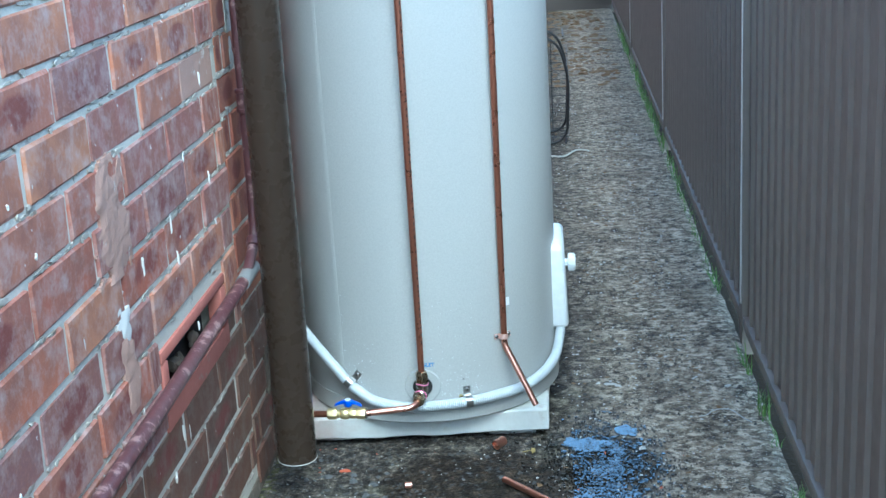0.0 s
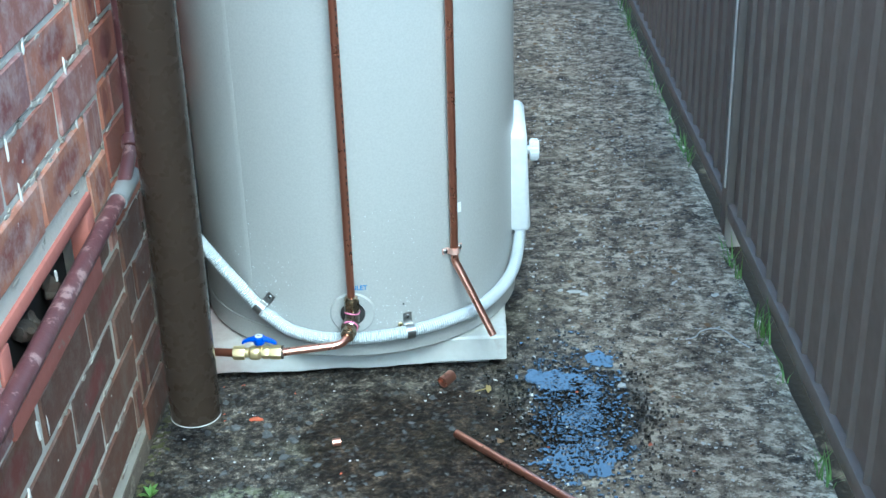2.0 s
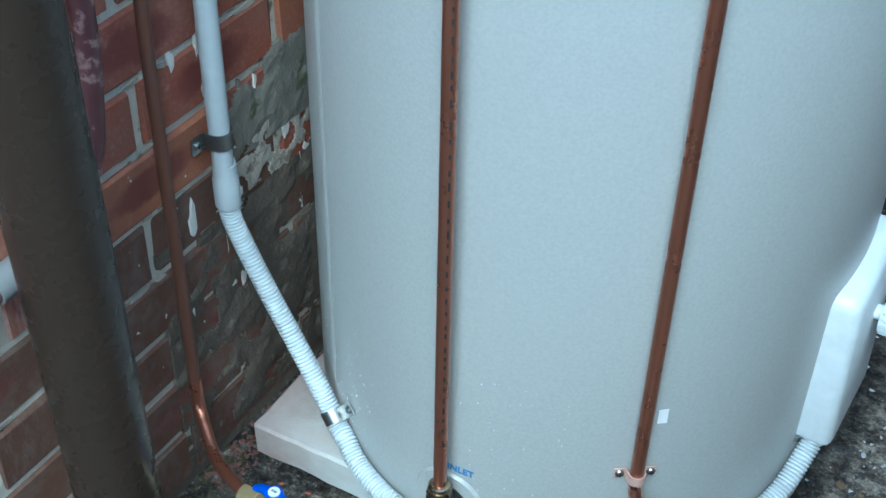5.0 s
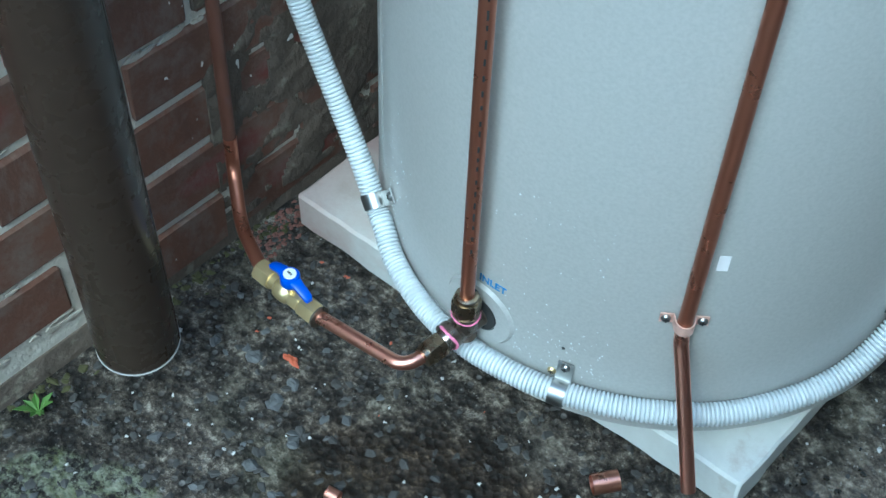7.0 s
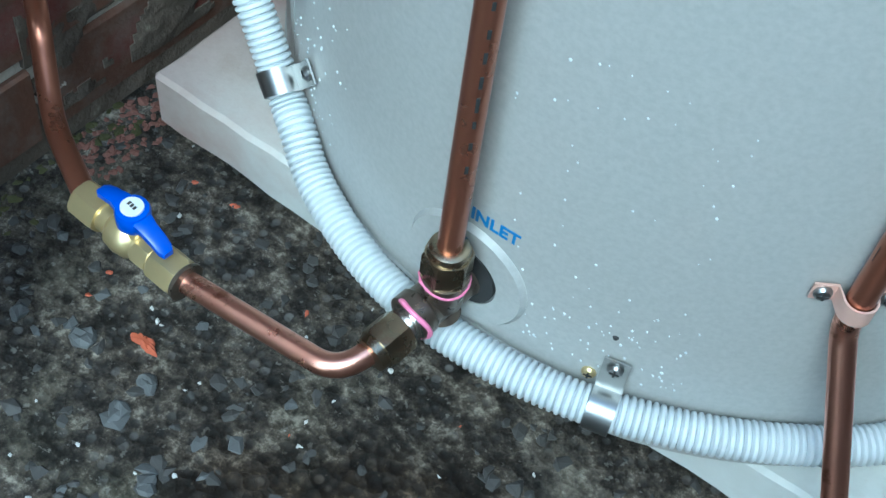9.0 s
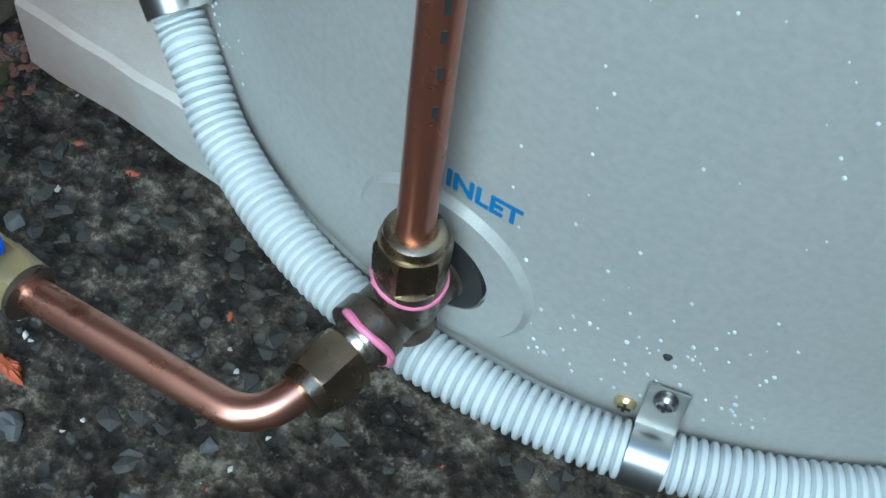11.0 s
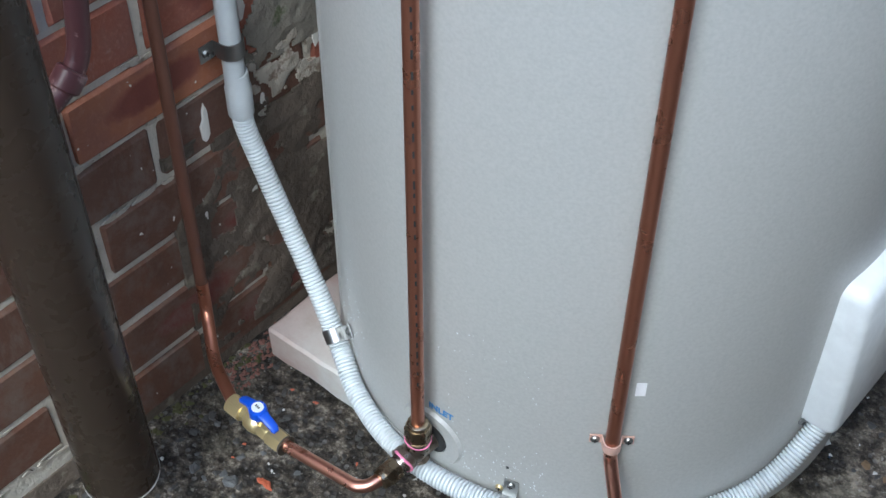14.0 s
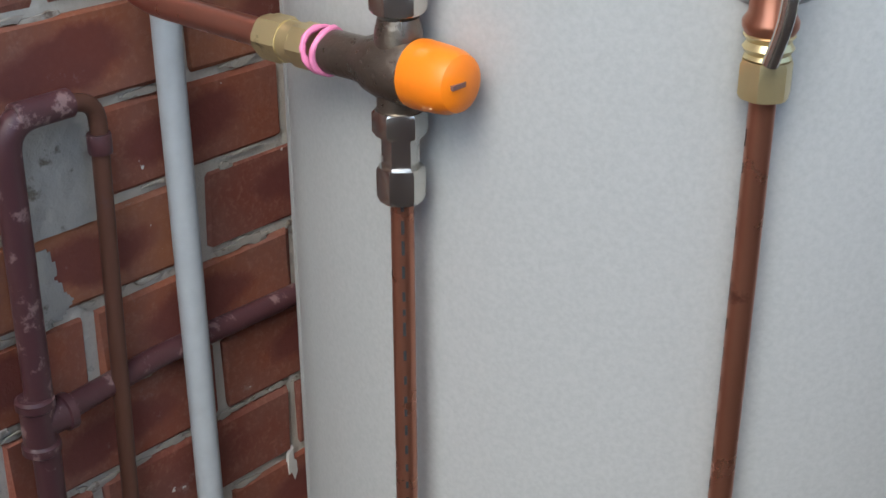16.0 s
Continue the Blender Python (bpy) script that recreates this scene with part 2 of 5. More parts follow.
# near-black colour that stands for the shade inside the wall vent
DARK = plain("vent_hole_shade", (0.03, 0.027, 0.025), (0.02, 0.018, 0.016), 0.95)
PATH_MAT = concrete_material()
WATER = wet_material()
SOIL = plain("dark_soil", (0.030, 0.023, 0.016), (0.020, 0.016, 0.011), 0.95, 0, 60, 0.9, 0.006, (0.58, (0.09, 0.075, 0.05), 14))
TANK = plain("tank_enamel", (0.425, 0.43, 0.415), (0.41, 0.415, 0.40), 0.33, 0.0, 300, 0.0, 0.0003, None, 0.03)
SEAM = plain("seam_shadow_gap", (0.30, 0.31, 0.30), (0.25, 0.26, 0.25), 0.5)
WHITE = plain("white_plastic", (0.74, 0.77, 0.78), (0.70, 0.73, 0.74), 0.38, 0, 60, 0.04)
CONDUIT = plain("grey_conduit", (0.52, 0.55, 0.56), (0.47, 0.50, 0.51), 0.45, 0, 60, 0.05, 0.0005, (0.66, (0.36, 0.36, 0.34), 18))
FLEX = plain("white_flex_conduit", (0.64, 0.68, 0.70), (0.60, 0.64, 0.66), 0.42, 0, 50, 0.05)
COPPER = plain("bright_copper", (0.86, 0.46, 0.35), (0.74, 0.36, 0.26), 0.30, 1.0, 45, 0.05, 0.0003, (0.64, (0.45, 0.20, 0.13), 30))
COPPER_OLD = plain("tarnished_copper", (0.48, 0.205, 0.13), (0.37, 0.15, 0.095), 0.30, 0.85, 40, 0.1, 0.0004, (0.62, (0.24, 0.10, 0.07), 24))
COPPER_PAINT = plain("brown_painted_copper", (0.15, 0.064, 0.04), (0.11, 0.048, 0.034), 0.5, 0.15, 40, 0.2, 0.0006, (0.62, (0.12, 0.06, 0.05), 18))
BRASS = plain("brass", (0.80, 0.66, 0.36), (0.68, 0.54, 0.27), 0.33, 0.8, 50, 0.08, 0.0004, (0.64, (0.34, 0.25, 0.12), 40))
BRONZE = plain("dull_bronze_casting", (0.25, 0.205, 0.165), (0.15, 0.125, 0.10), 0.30, 0.85, 170, 0.9, 0.0008, (0.66, (0.40, 0.35, 0.28), 60))
DULLBRASS = plain("weathered_brass_nut", (0.40, 0.33, 0.23), (0.30, 0.245, 0.17), 0.28, 1.0, 60, 0.1, 0.0004, (0.64, (0.18, 0.14, 0.09), 50))
NICKEL = plain("nickel_plate", (0.78, 0.75, 0.70), (0.66, 0.63, 0.58), 0.24, 1.0, 50, 0.06)
ZINC = plain("galvanised_steel", (0.36, 0.365, 0.36), (0.26, 0.265, 0.26), 0.32, 0.95, 45, 0.1, 0.0005, (0.62, (0.36, 0.33, 0.28), 40))
BLUE = plain("blue_plastic", (0.012, 0.085, 0.62), (0.01, 0.07, 0.52), 0.35, 0, 60, 0.04)
PRINT = plain("blue_print", (0.03, 0.20, 0.50), (0.03, 0.18, 0.46), 0.5, 0, 60, 0)
# black for print, and for the shade painted into small hollows
INK_HOLLOWS = plain("black_print_and_hollows", (0.03, 0.03, 0.03), (0.04, 0.04, 0.04), 0.6, 0, 60, 0)
ORANGE = plain("orange_plastic", (0.95, 0.24, 0.012), (0.90, 0.21, 0.01), 0.33, 0, 60, 0.04)
PINK = plain("pink_thread_sealant", (0.85, 0.22, 0.42), (0.80, 0.30, 0.46), 0.4, 0, 120, 0.3)
FENCE = plain("dark_coated_steel", (0.25, 0.217, 0.19), (0.22, 0.193, 0.168), 0.48, 0.0, 30, 0.05, 0.0005, (0.70, (0.15, 0.145, 0.135), 9))
# near-white tone for the lit edge of the dark fence posts
LIT_EDGE = plain("lit_post_edge", (0.80, 0.80, 0.78), (0.70, 0.70, 0.68), 0.4, 0.2)
BROWN = plain("brown_coated_downpipe", (0.040, 0.028, 0.020), (0.034, 0.024, 0.017), 0.28, 0.0, 40, 0.02, 0.0003)
PURPLE = plain("maroon_painted_pipe", (0.13, 0.050, 0.052), (0.075, 0.034, 0.040), 0.36, 0.0, 60, 0.6, 0.0015, (0.55, (0.30, 0.185, 0.175), 46))
STRAP = plain("pale_copper_strap", (0.82, 0.55, 0.46), (0.72, 0.46, 0.38), 0.42, 0.35, 60, 0.08)
def slab_material():
    """Painted concrete with brick dust washed over one side."""
    m, n, l, b = shade("painted_concrete_slab", 0.75)
    v = coord(n, l)
    f = noise_tex(n, l, v, 60, 7, 0.65)
    s = noise_tex(n, l, v, 9, 7, 0.65)
    col = mix(n, l, f, (0.66, 0.68, 0.66), (0.52, 0.53, 0.50))
    col = mix(n, l, ramp(n, l, s, [(0.57, (0, 0, 0)), (0.66, (0.8, 0.8, 0.8))]), col, (0.42, 0.37, 0.33))
    sep = n.new("ShaderNodeSeparateXYZ")
    l.new(v, sep.inputs[0])
    w = n.new("ShaderNodeMath")
    w.operation = 'MULTIPLY_ADD'
    w.inputs[1].default_value = 0.34
    l.new(s, w.inputs[0])
    l.new(sep.outputs[0], w.inputs[2])
    dust = ramp(n, l, w.outputs[0], [(0.22, (0.75, 0.75, 0.75)), (0.36, (0, 0, 0))])
    col = mix(n, l, dust, col, (0.36, 0.215, 0.18))
    l.new(col, b.inputs["Base Color"])
    bump(n, l, b, f, 0.5, 0.0015)
    return m


SLAB = slab_material()
# dark red-brown of the brick dust, also painted as shade in the cap's slot
DUST_SLOT = plain("brick_dust_and_slot_shade", (0.22, 0.10, 0.075), (0.15, 0.075, 0.06), 0.95, 0, 60, 0.7, 0.002)
MOSS = plain("olive_moss", (0.075, 0.072, 0.024), (0.05, 0.047, 0.02), 0.95, 0, 60, 0.6, 0.002)
GREEN = plain("grass_blade", (0.10, 0.20, 0.035), (0.16, 0.25, 0.06), 0.6, 0, 30, 0)
LEAF = plain("dry_leaf", (0.22, 0.14, 0.07), (0.15, 0.10, 0.06), 0.8, 0, 60, 0.2)
STRAW = plain("withered_leaf", (0.42, 0.33, 0.12), (0.30, 0.22, 0.08), 0.8, 0, 60, 0.2)
CHIP = plain("pale_chip", (0.62, 0.61, 0.58), (0.5, 0.5, 0.48), 0.7, 0, 60, 0.2)
STONE = plain("grey_aggregate", (0.068, 0.065, 0.062), (0.038, 0.034, 0.031), 0.7, 0, 60, 0.4, 0.001)
STONE2 = plain("loose_grey_stone", (0.115, 0.118, 0.12), (0.06, 0.06, 0.061), 0.6, 0, 60, 0.3, 0.001)
REDCHIP = plain("red_chip", (0.52, 0.13, 0.06), (0.45, 0.10, 0.05), 0.7, 0, 60, 0.2)
BLACK = plain("black_wire", (0.022, 0.022, 0.024), (0.03, 0.03, 0.03), 0.45)
TIMBER = plain("weathered_sleeper", (0.13, 0.11, 0.10), (0.09, 0.08, 0.07), 0.9, 0, 30, 0.5)
PAPER = plain("white_paper", (0.84, 0.84, 0.86), (0.80, 0.80, 0.82), 0.6, 0, 60, 0)
SLEEVE = plain("dull_grey_sleeve", (0.27, 0.27, 0.27), (0.21, 0.21, 0.21), 0.5, 0, 60, 0.1)
DROP = plain("water_bead", (0.75, 0.8, 0.82), (0.7, 0.75, 0.78), 0.08, 0, 60, 0)


for m, level in ((BROWN, 0.28), (FENCE, 0.3), (SOIL, 0.1), (PATH_MAT, 0.3)):
    m.node_tree.nodes["Principled BSDF"].inputs["Specular IOR Level"].default_value = level


# ---- shapes ----
def thing(name, label, category, at=(0, 0, 0), group="", kind=""):
    ob = new(name)
    ob.location = at
    ob.empty_display_size = 0.05
    return tagged(ob, label, category, group, kind)


def part(name, bm, material, parent=None, label="", smooth=True):
    me = bpy.data.meshes.new(name)
    bmesh.ops.recalc_face_normals(bm, faces=bm.faces)
    if smooth:
        for f in bm.faces:
            f.smooth = True
        for e in bm.edges:
            if len(e.link_faces) == 2 and e.calc_face_angle(0) > 0.62:
                e.smooth = False
    bm.to_mesh(me)
    bm.free()
    me.materials.append(material)
    ob = new(name, me)
    if parent:
        ob.parent = parent
        off = parent.location if parent.type == 'EMPTY' else Vector()
        ob.matrix_parent_inverse = Matrix.Translation(-off)
    if label:
        ob["label"] = label
    return ob


def box(x0, x1, y0, y1, z0, z1, bevel=0.0, seg=2):
    bm = bmesh.new()
    bmesh.ops.create_cube(bm, size=1)
    for v in bm.verts:
        v.co = Vector(((x0, x1)[v.co.x > 0], (y0, y1)[v.co.y > 0], (z0, z1)[v.co.z > 0]))
    if bevel:
        bmesh.ops.bevel(bm, geom=list(bm.edges), offset=bevel, segments=seg, profile=0.5, affect='EDGES')
    return bm


def rings(bm, rows, closed=True, caps=True):
    """Skins rows of points into one surface."""
    vs = [[bm.verts.new(p) for p in row] for row in rows]
    for a, b in zip(vs, vs[1:]):
        k = len(a)
        for i in range(k if closed else k - 1):
            bm.faces.new((a[i], a[(i + 1) % k], b[(i + 1) % k], b[i]))
    if caps:
        bm.faces.new(vs[0])
        bm.faces.new(vs[-1])
    return bm


def frame_of(axis):
    w = Vector(axis).normalized()
    u = w.orthogonal().normalized()
    if abs(w.z) < 0.9:
        u = Vector((0, 0, 1)).cross(w).normalized()
    return u, w.cross(u), w


def lathe(profile, origin, axis=(0, 0, 1), seg=32, bm=None, sides=None):
    """Turns (radius, height) pairs round an axis; sides: per row a count of flats for a nut, else round."""
    bm = bm or bmesh.new()
    u, v, w = frame_of(axis)
    o = Vector(origin)
    rows = []
    for r, h in profile:
        row = []
        for i in range(seg):
            a = 2 * math.pi * i / seg
            rr = max(r, 1e-4)
            if sides:
                k = math.pi / sides
                rr = min(rr * math.cos(k) / math.cos((a % (2 * k)) - k) * 1.0, rr)
            row.append(o + w * h + (u * math.cos(a) + v * math.sin(a)) * rr)
        rows.append(row)
    return rings(bm, rows)


def nut(origin, axis, across, height, bm=None):
    """A hexagon nut with its corners turned off at both ends."""
    r = across / math.cos(math.pi / 6) / 2
    bm = bm or bmesh.new()
    u, v, w = frame_of(axis)
    o = Vector(origin)
    rows = []
    for h, f in ((0, 0.88), (0.12, 1.0), (0.88, 1.0), (1, 0.88)):
        row = []
        for i in range(24):
            a = 2 * math.pi * i / 24
            k = math.pi / 6
            hexr = r * math.cos(k) / math.cos((a % (2 * k)) - k)
            rr = min(hexr, r * (0.91 if f < 1 else 1.0))
            row.append(o + w * h * height + (u * math.cos(a) + v * math.sin(a)) * rr)
        rows.append(row)
    return rings(bm, rows)


def bend(points, radius, n=8):
    """A line with its corners rounded to a bend radius."""
    pts = [Vector(p) for p in points]
    out = [pts[0]]
    for a, b, c in zip(pts, pts[1:], pts[2:]):
        d1, d2 = (a - b), (c - b)
        r = min(radius, d1.length * 0.48, d2.length * 0.48)
        p, q = b + d1.normalized() * r, b + d2.normalized() * r
        for i in range(n + 1):
            s = i / n
            out.append(p * (1 - s) ** 2 + b * 2 * s * (1 - s) + q * s * s)
    out.append(pts[-1])
    return out


def spline(points, step):
    """Evenly spaced points on a smooth curve through the given ones."""
    p = [Vector(q) for q in points]
    p = [p[0] * 2 - p[1]] + p + [p[-1] * 2 - p[-2]]
    dense = []
    for a, b, c, d in zip(p, p[1:], p[2:], p[3:]):
        for i in range(24):
            t = i / 24
            dense.append(0.5 * (2 * b + (c - a) * t + (2 * a - 5 * b + 4 * c - d) * t * t + (3 * b - a - 3 * c + d) * t ** 3))
    dense.append(p[-2])
    out, need = [dense[0]], step
    for a, b in zip(dense, dense[1:]):
        run = (b - a).length
        while run >= need:
            a = a + (b - a) * (need / run)
            out.append(a.copy())
            run = (b - a).length
            need = step
        need -= run
    return out


def tube(points, radius, seg=14, bm=None, radii=None):
    """A pipe along a line."""
    pts = [Vector(p) for p in points]
    bm = bm or bmesh.new()
    rows, u = [], None
    for i, p in enumerate(pts):
        w = (pts[min(i + 1, len(pts) - 1)] - pts[max(i - 1, 0)]).normalized()
        u = w.orthogonal().normalized() if u is None else (u - w * u.dot(w)).normalized()
        v = w.cross(u)
        r = radii[i] if radii else radius
        rows.append([p + (u * math.cos(a) + v * math.sin(a)) * r for a in (2 * math.pi * k / seg for k in range(seg))])
    return rings(bm, rows)


def hollow(origin, axis, r_out, r_in, length, seg=28):
    """A short open pipe with a wall."""
    u, v, w = frame_of(axis)
    o = Vector(origin)
    bm = bmesh.new()
    rows = []
    for r, h in ((r_in, 0), (r_out, 0), (r_out, length), (r_in, length), (r_in, 0)):
        rows.append([o + w * h + (u * math.cos(a) + v * math.sin(a)) * r for a in (2 * math.pi * k / seg for k in range(seg))])
    vs = [[bm.verts.new(p) for p in row] for row in rows[:-1]]
    vs.append(vs[0])
    for a, b in zip(vs, vs[1:]):
        for i in range(seg):
            bm.faces.new((a[i], a[(i + 1) % seg], b[(i + 1) % seg], b[i]))
    return bm


def on_tank(angle, z, out=0.0):
    """A place on the tank's skin: degrees from the front, positive towards the fence."""
    a = radians(angle)
    return Vector((CX + (R + out) * math.sin(a), CY - (R + out) * math.cos(a), z))


def screw(at, axis, parent, r=0.0045, material=None, name="screw"):
    bm = lathe([(0.0, 0), (r, 0), (r, 0.0012), (r * 0.75, 0.0026), (0.0, 0.003)], at, axis, 14)
    s = part(name, bm, material or ZINC, parent)
    u, v, w = frame_of(axis)
    bm = bmesh.new()
    for d in (u, v):
        e = u if d is v else v
        c = Vector(at) + w * 0.0029
        q = [c + d * r * 0.6 + e * r * 0.14, c - d * r * 0.6 + e * r * 0.14, c - d * r * 0.6 - e * r * 0.14, c + d * r * 0.6 - e * r * 0.14]
        a = [bm.verts.new(p) for p in q] + [bm.verts.new(p + w * 0.0004) for p in q]
        for f in ((0, 1, 2, 3), (4, 5, 6, 7), (0, 1, 5, 4), (1, 2, 6, 5), (2, 3, 7, 6), (3, 0, 4, 7)):
            bm.faces.new([a[i] for i in f])
    # thin black cross on the head stands for the recess's shade
    part("recess", bm, INK_HOLLOWS, s)
    return s


def blob(center, normal, w, h, thick, seed, bm=None, n=26):
    """A thin ragged smear on a face."""
    rnd = random.Random(seed)
    bm = bm or bmesh.new()
    nn = Vector(normal).normalized()
    u = Vector((0, 1, 0)) if abs(nn.x) > 0.5 else Vector((1, 0, 0))
    v = nn.cross(u)
    c = Vector(center)
    ph = [rnd.uniform(0, 6.28) for _ in range(6)]
    rim = []
    for i in range(n):
        a = 2 * math.pi * i / n
        k = 1 + 0.22 * math.sin(2 * a + ph[0]) + 0.2 * math.sin(3 * a + ph[1]) + 0.13 * math.sin(5 * a + ph[2]) + 0.1 * math.sin(9 * a + ph[3])
        rim.append((math.cos(a) * w / 2 * k, math.sin(a) * h / 2 * k))
    low = [bm.verts.new(c + u * p + v * q - nn * 0.001) for p, q in rim]
    mid = [bm.verts.new(c + u * p * 0.9 + v * q * 0.9 + nn * thick * rnd.uniform(0.6, 1.1)) for p, q in rim]
    inn = [bm.verts.new(c + u * p * 0.45 + v * q * 0.45 + nn * thick * rnd.uniform(0.7, 1.5)) for p, q in rim]
    for A, B in ((low, mid), (mid, inn)):
        for i in range(n):
            bm.faces.new((A[i], A[(i + 1) % n], B[(i + 1) % n], B[i]))
    bm.faces.new(inn)
    return bm


def letters(text, size, material, parent, m, name="lettering", wrap=None):
    cu = bpy.data.curves.new(name, 'FONT')
    cu.body, cu.size, cu.extrude, cu.align_x, cu.offset = text, size, 0.0002, 'CENTER', 0.0003
    tmp = bpy.data.objects.new("tmp", cu)
    me = bpy.data.meshes.new_from_object(tmp)
    bpy.data.objects.remove(tmp)
    bm = bmesh.new()
    bm.from_mesh(me)
    bpy.data.meshes.remove(me)
    for v in bm.verts:
        v.co = wrap(v.co) if wrap else m @ v.co
    return part(name, bm, material, parent, smooth=False)


# ---- the ground ----
CX, CY, R = 0.3275, -0.1085, 0.2905


def fence_x(y):
    return 1.096 + 0.004 * y


g = bmesh.new()
ring_r = [0, 3, 8, 20, 60, 200, 900]
rows = [[Vector((0.5 + r * math.cos(a), r * math.sin(a), -0.035)) for a in (2 * math.pi * k / 32 for k in range(32))] for r in ring_r[1:]]
rings(g, rows, caps=False)
c = g.verts.new((0.5, 0, -0.035))
g.verts.ensure_lookup_table()
for i in range(32):
    g.faces.new((g.verts[i], g.verts[(i + 1) % 32], c))
tagged(part("ground", g, SOIL), "dark bare soil round the concrete path", "ground", kind="structure")

pm = bmesh.new()
ny, nx = 400, 48
Y0, Y1 = -4.2, 7.95
grid = []
for j in range(ny + 1):
    y = Y0 + (Y1 - Y0) * j / ny
    edge = fence_x(y) - 0.014 - 0.004 * noise.noise((y * 4, 3, 0)) - 0.004 * noise.noise((y * 17, 9, 0))
    row = []
    for i in range(nx + 1):
        x = -0.02 + (edge + 0.02) * i / nx
        z = 0.004 * noise.noise((x * 3, y * 3, 1)) + 0.0012 * noise.noise((x * 13, y * 13, 4))
        z -= 0.006 * math.exp(-((x - 0.71) ** 2 + (y + 0.46) ** 2) / 0.02)
        z -= 0.006 * max(0, i - nx + 1)
        row.append(pm.verts.new((x, y, z)))
    grid.append(row)
for a, b in zip(grid, grid[1:]):
    for i in range(nx):
        pm.faces.new((a[i], a[i + 1], b[i + 1], b[i]))
for side in (grid[0], grid[-1], [r[0] for r in grid], [r[-1] for r in grid]):
    low = [pm.verts.new((v.co.x, v.co.y, -0.05)) for v in side]
    for i in range(len(side) - 1):
        pm.faces.new((side[i], side[i + 1], low[i + 1], low[i]))
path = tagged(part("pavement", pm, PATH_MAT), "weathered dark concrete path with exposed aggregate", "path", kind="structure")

# ---- brick wall of the house ----
COURSE = 0.0781
VENT_Y, VENT_Z = (-1.105, -0.685), (0.372, 0.508)
wall = thing("wall_west", "old red brick house wall with pale mortar joints", "wall", kind="structure")
for nm, b in (("mortar_below", (-0.25, 0.0006, -4.2, 7.95, -0.05, VENT_Z[0])), ("mortar_above", (-0.25, 0.0006, -4.2, 7.95, VENT_Z[1], 2.5)),
              ("mortar_side", (-0.25, 0.0006, -4.2, VENT_Y[0], VENT_Z[0], VENT_Z[1])), ("mortar_side", (-0.25, 0.0006, VENT_Y[1], 7.95, VENT_Z[0], VENT_Z[1]))):
    part("mortar", box(*b), MORTAR, wall, smooth=False)
part("footing", box(-0.25, 0.003, -4.2, 7.95, -0.05, 0.035, 0.004), RENDER, wall, "rough cement footing")
# ---- far fence and side fence ----
end = thing("wall_north", "weathered timber sleepers closing the far end", "retaining wall", kind="structure")
for k in range(3):
    part("sleeper", box(-0.2, 1.4, 7.95, 8.07, -0.04 + 0.22 * k, 0.17 + 0.22 * k, 0.01), TIMBER, end)
part("upper_boards", box(-0.2, 1.4, 8.01, 8.07, 0.62, 1.2, 0.004), FENCE, end)


FENCE_TOP = 1.25


def fence_panel(y0, y1):
    """One bay of ribbed steel sheet with its rails and posts."""
    f = thing("fence_panel", "dark grey ribbed steel fence sheet with bottom rail", "fence", (fence_x(y0), y0, 0), "fence bays along the path")
    n = int(round((y1 - y0) / 0.094))
    bm = bmesh.new()
    prof = []
    for k in range(n):
        s = k / n
        w = 1 / n
        for q, d in ((0.0, 0), (0.40, 0.0008), (0.79, 0), (0.82, -0.004), (0.86, -0.008), (0.90, -0.0085), (0.94, -0.005), (0.97, -0.001)):
            prof.append((s + q * w, d))
    prof.append((1, 0))
    front = []
    for s, d in prof:
        y = y0 + (y1 - y0) * s
        front.append((fence_x(y) + 0.004 + d, y))
    for (xa, ya), (xb, yb) in zip(front, front[1:]):
        v = [bm.verts.new(p) for p in ((xa, ya, 0.04), (xb, yb, 0.04), (xb, yb, FENCE_TOP), (xa, ya, FENCE_TOP))]
        w = [bm.verts.new(p) for p in ((xa + 0.0012, ya, 0.04), (xb + 0.0012, yb, 0.04), (xb + 0.0012, yb, FENCE_TOP), (xa + 0.0012, ya, FENCE_TOP))]
        bm.faces.new(v)
        bm.faces.new(w)
    bmesh.ops.remove_doubles(bm, verts=bm.verts, dist=0.0004)
    part("sheet", bm, FENCE, f, smooth=False)
    for z0, z1, nm in ((0.036, 0.070, "bottom_rail"), (FENCE_TOP - 0.04, FENCE_TOP + 0.02, "top_rail")):
        bm = box(-0.010, 0.03, 0, 1, z0, z1, 0.003)
        for v in bm.verts:
            y = y0 + 0.03 + (y1 - y0 - 0.06) * v.co.y
            v.co = Vector((fence_x(y) + v.co.x, y, v.co.z))
        part(nm, bm, FENCE, f)
    post = part("post", box(fence_x(y0) - 0.012, fence_x(y0) + 0.034, y0 - 0.028, y0 + 0.028, -0.04, FENCE_TOP + 0.03, 0.002), FENCE, f)
    # thin white strip puts the light along the post's edge into colour
    part("post_edge", box(fence_x(y0) - 0.0150, fence_x(y0) - 0.0110, y0 - 0.013, y0 - 0.003, 0.098, FENCE_TOP), LIT_EDGE, post, "pale strip painted for the light on the post edge")
    return f


BAYS = (-4.65, -2.20, 0.25, 2.70, 5.17, 7.95)
for ya, yb in zip(BAYS, BAYS[1:]):
    fence_panel(ya, yb)

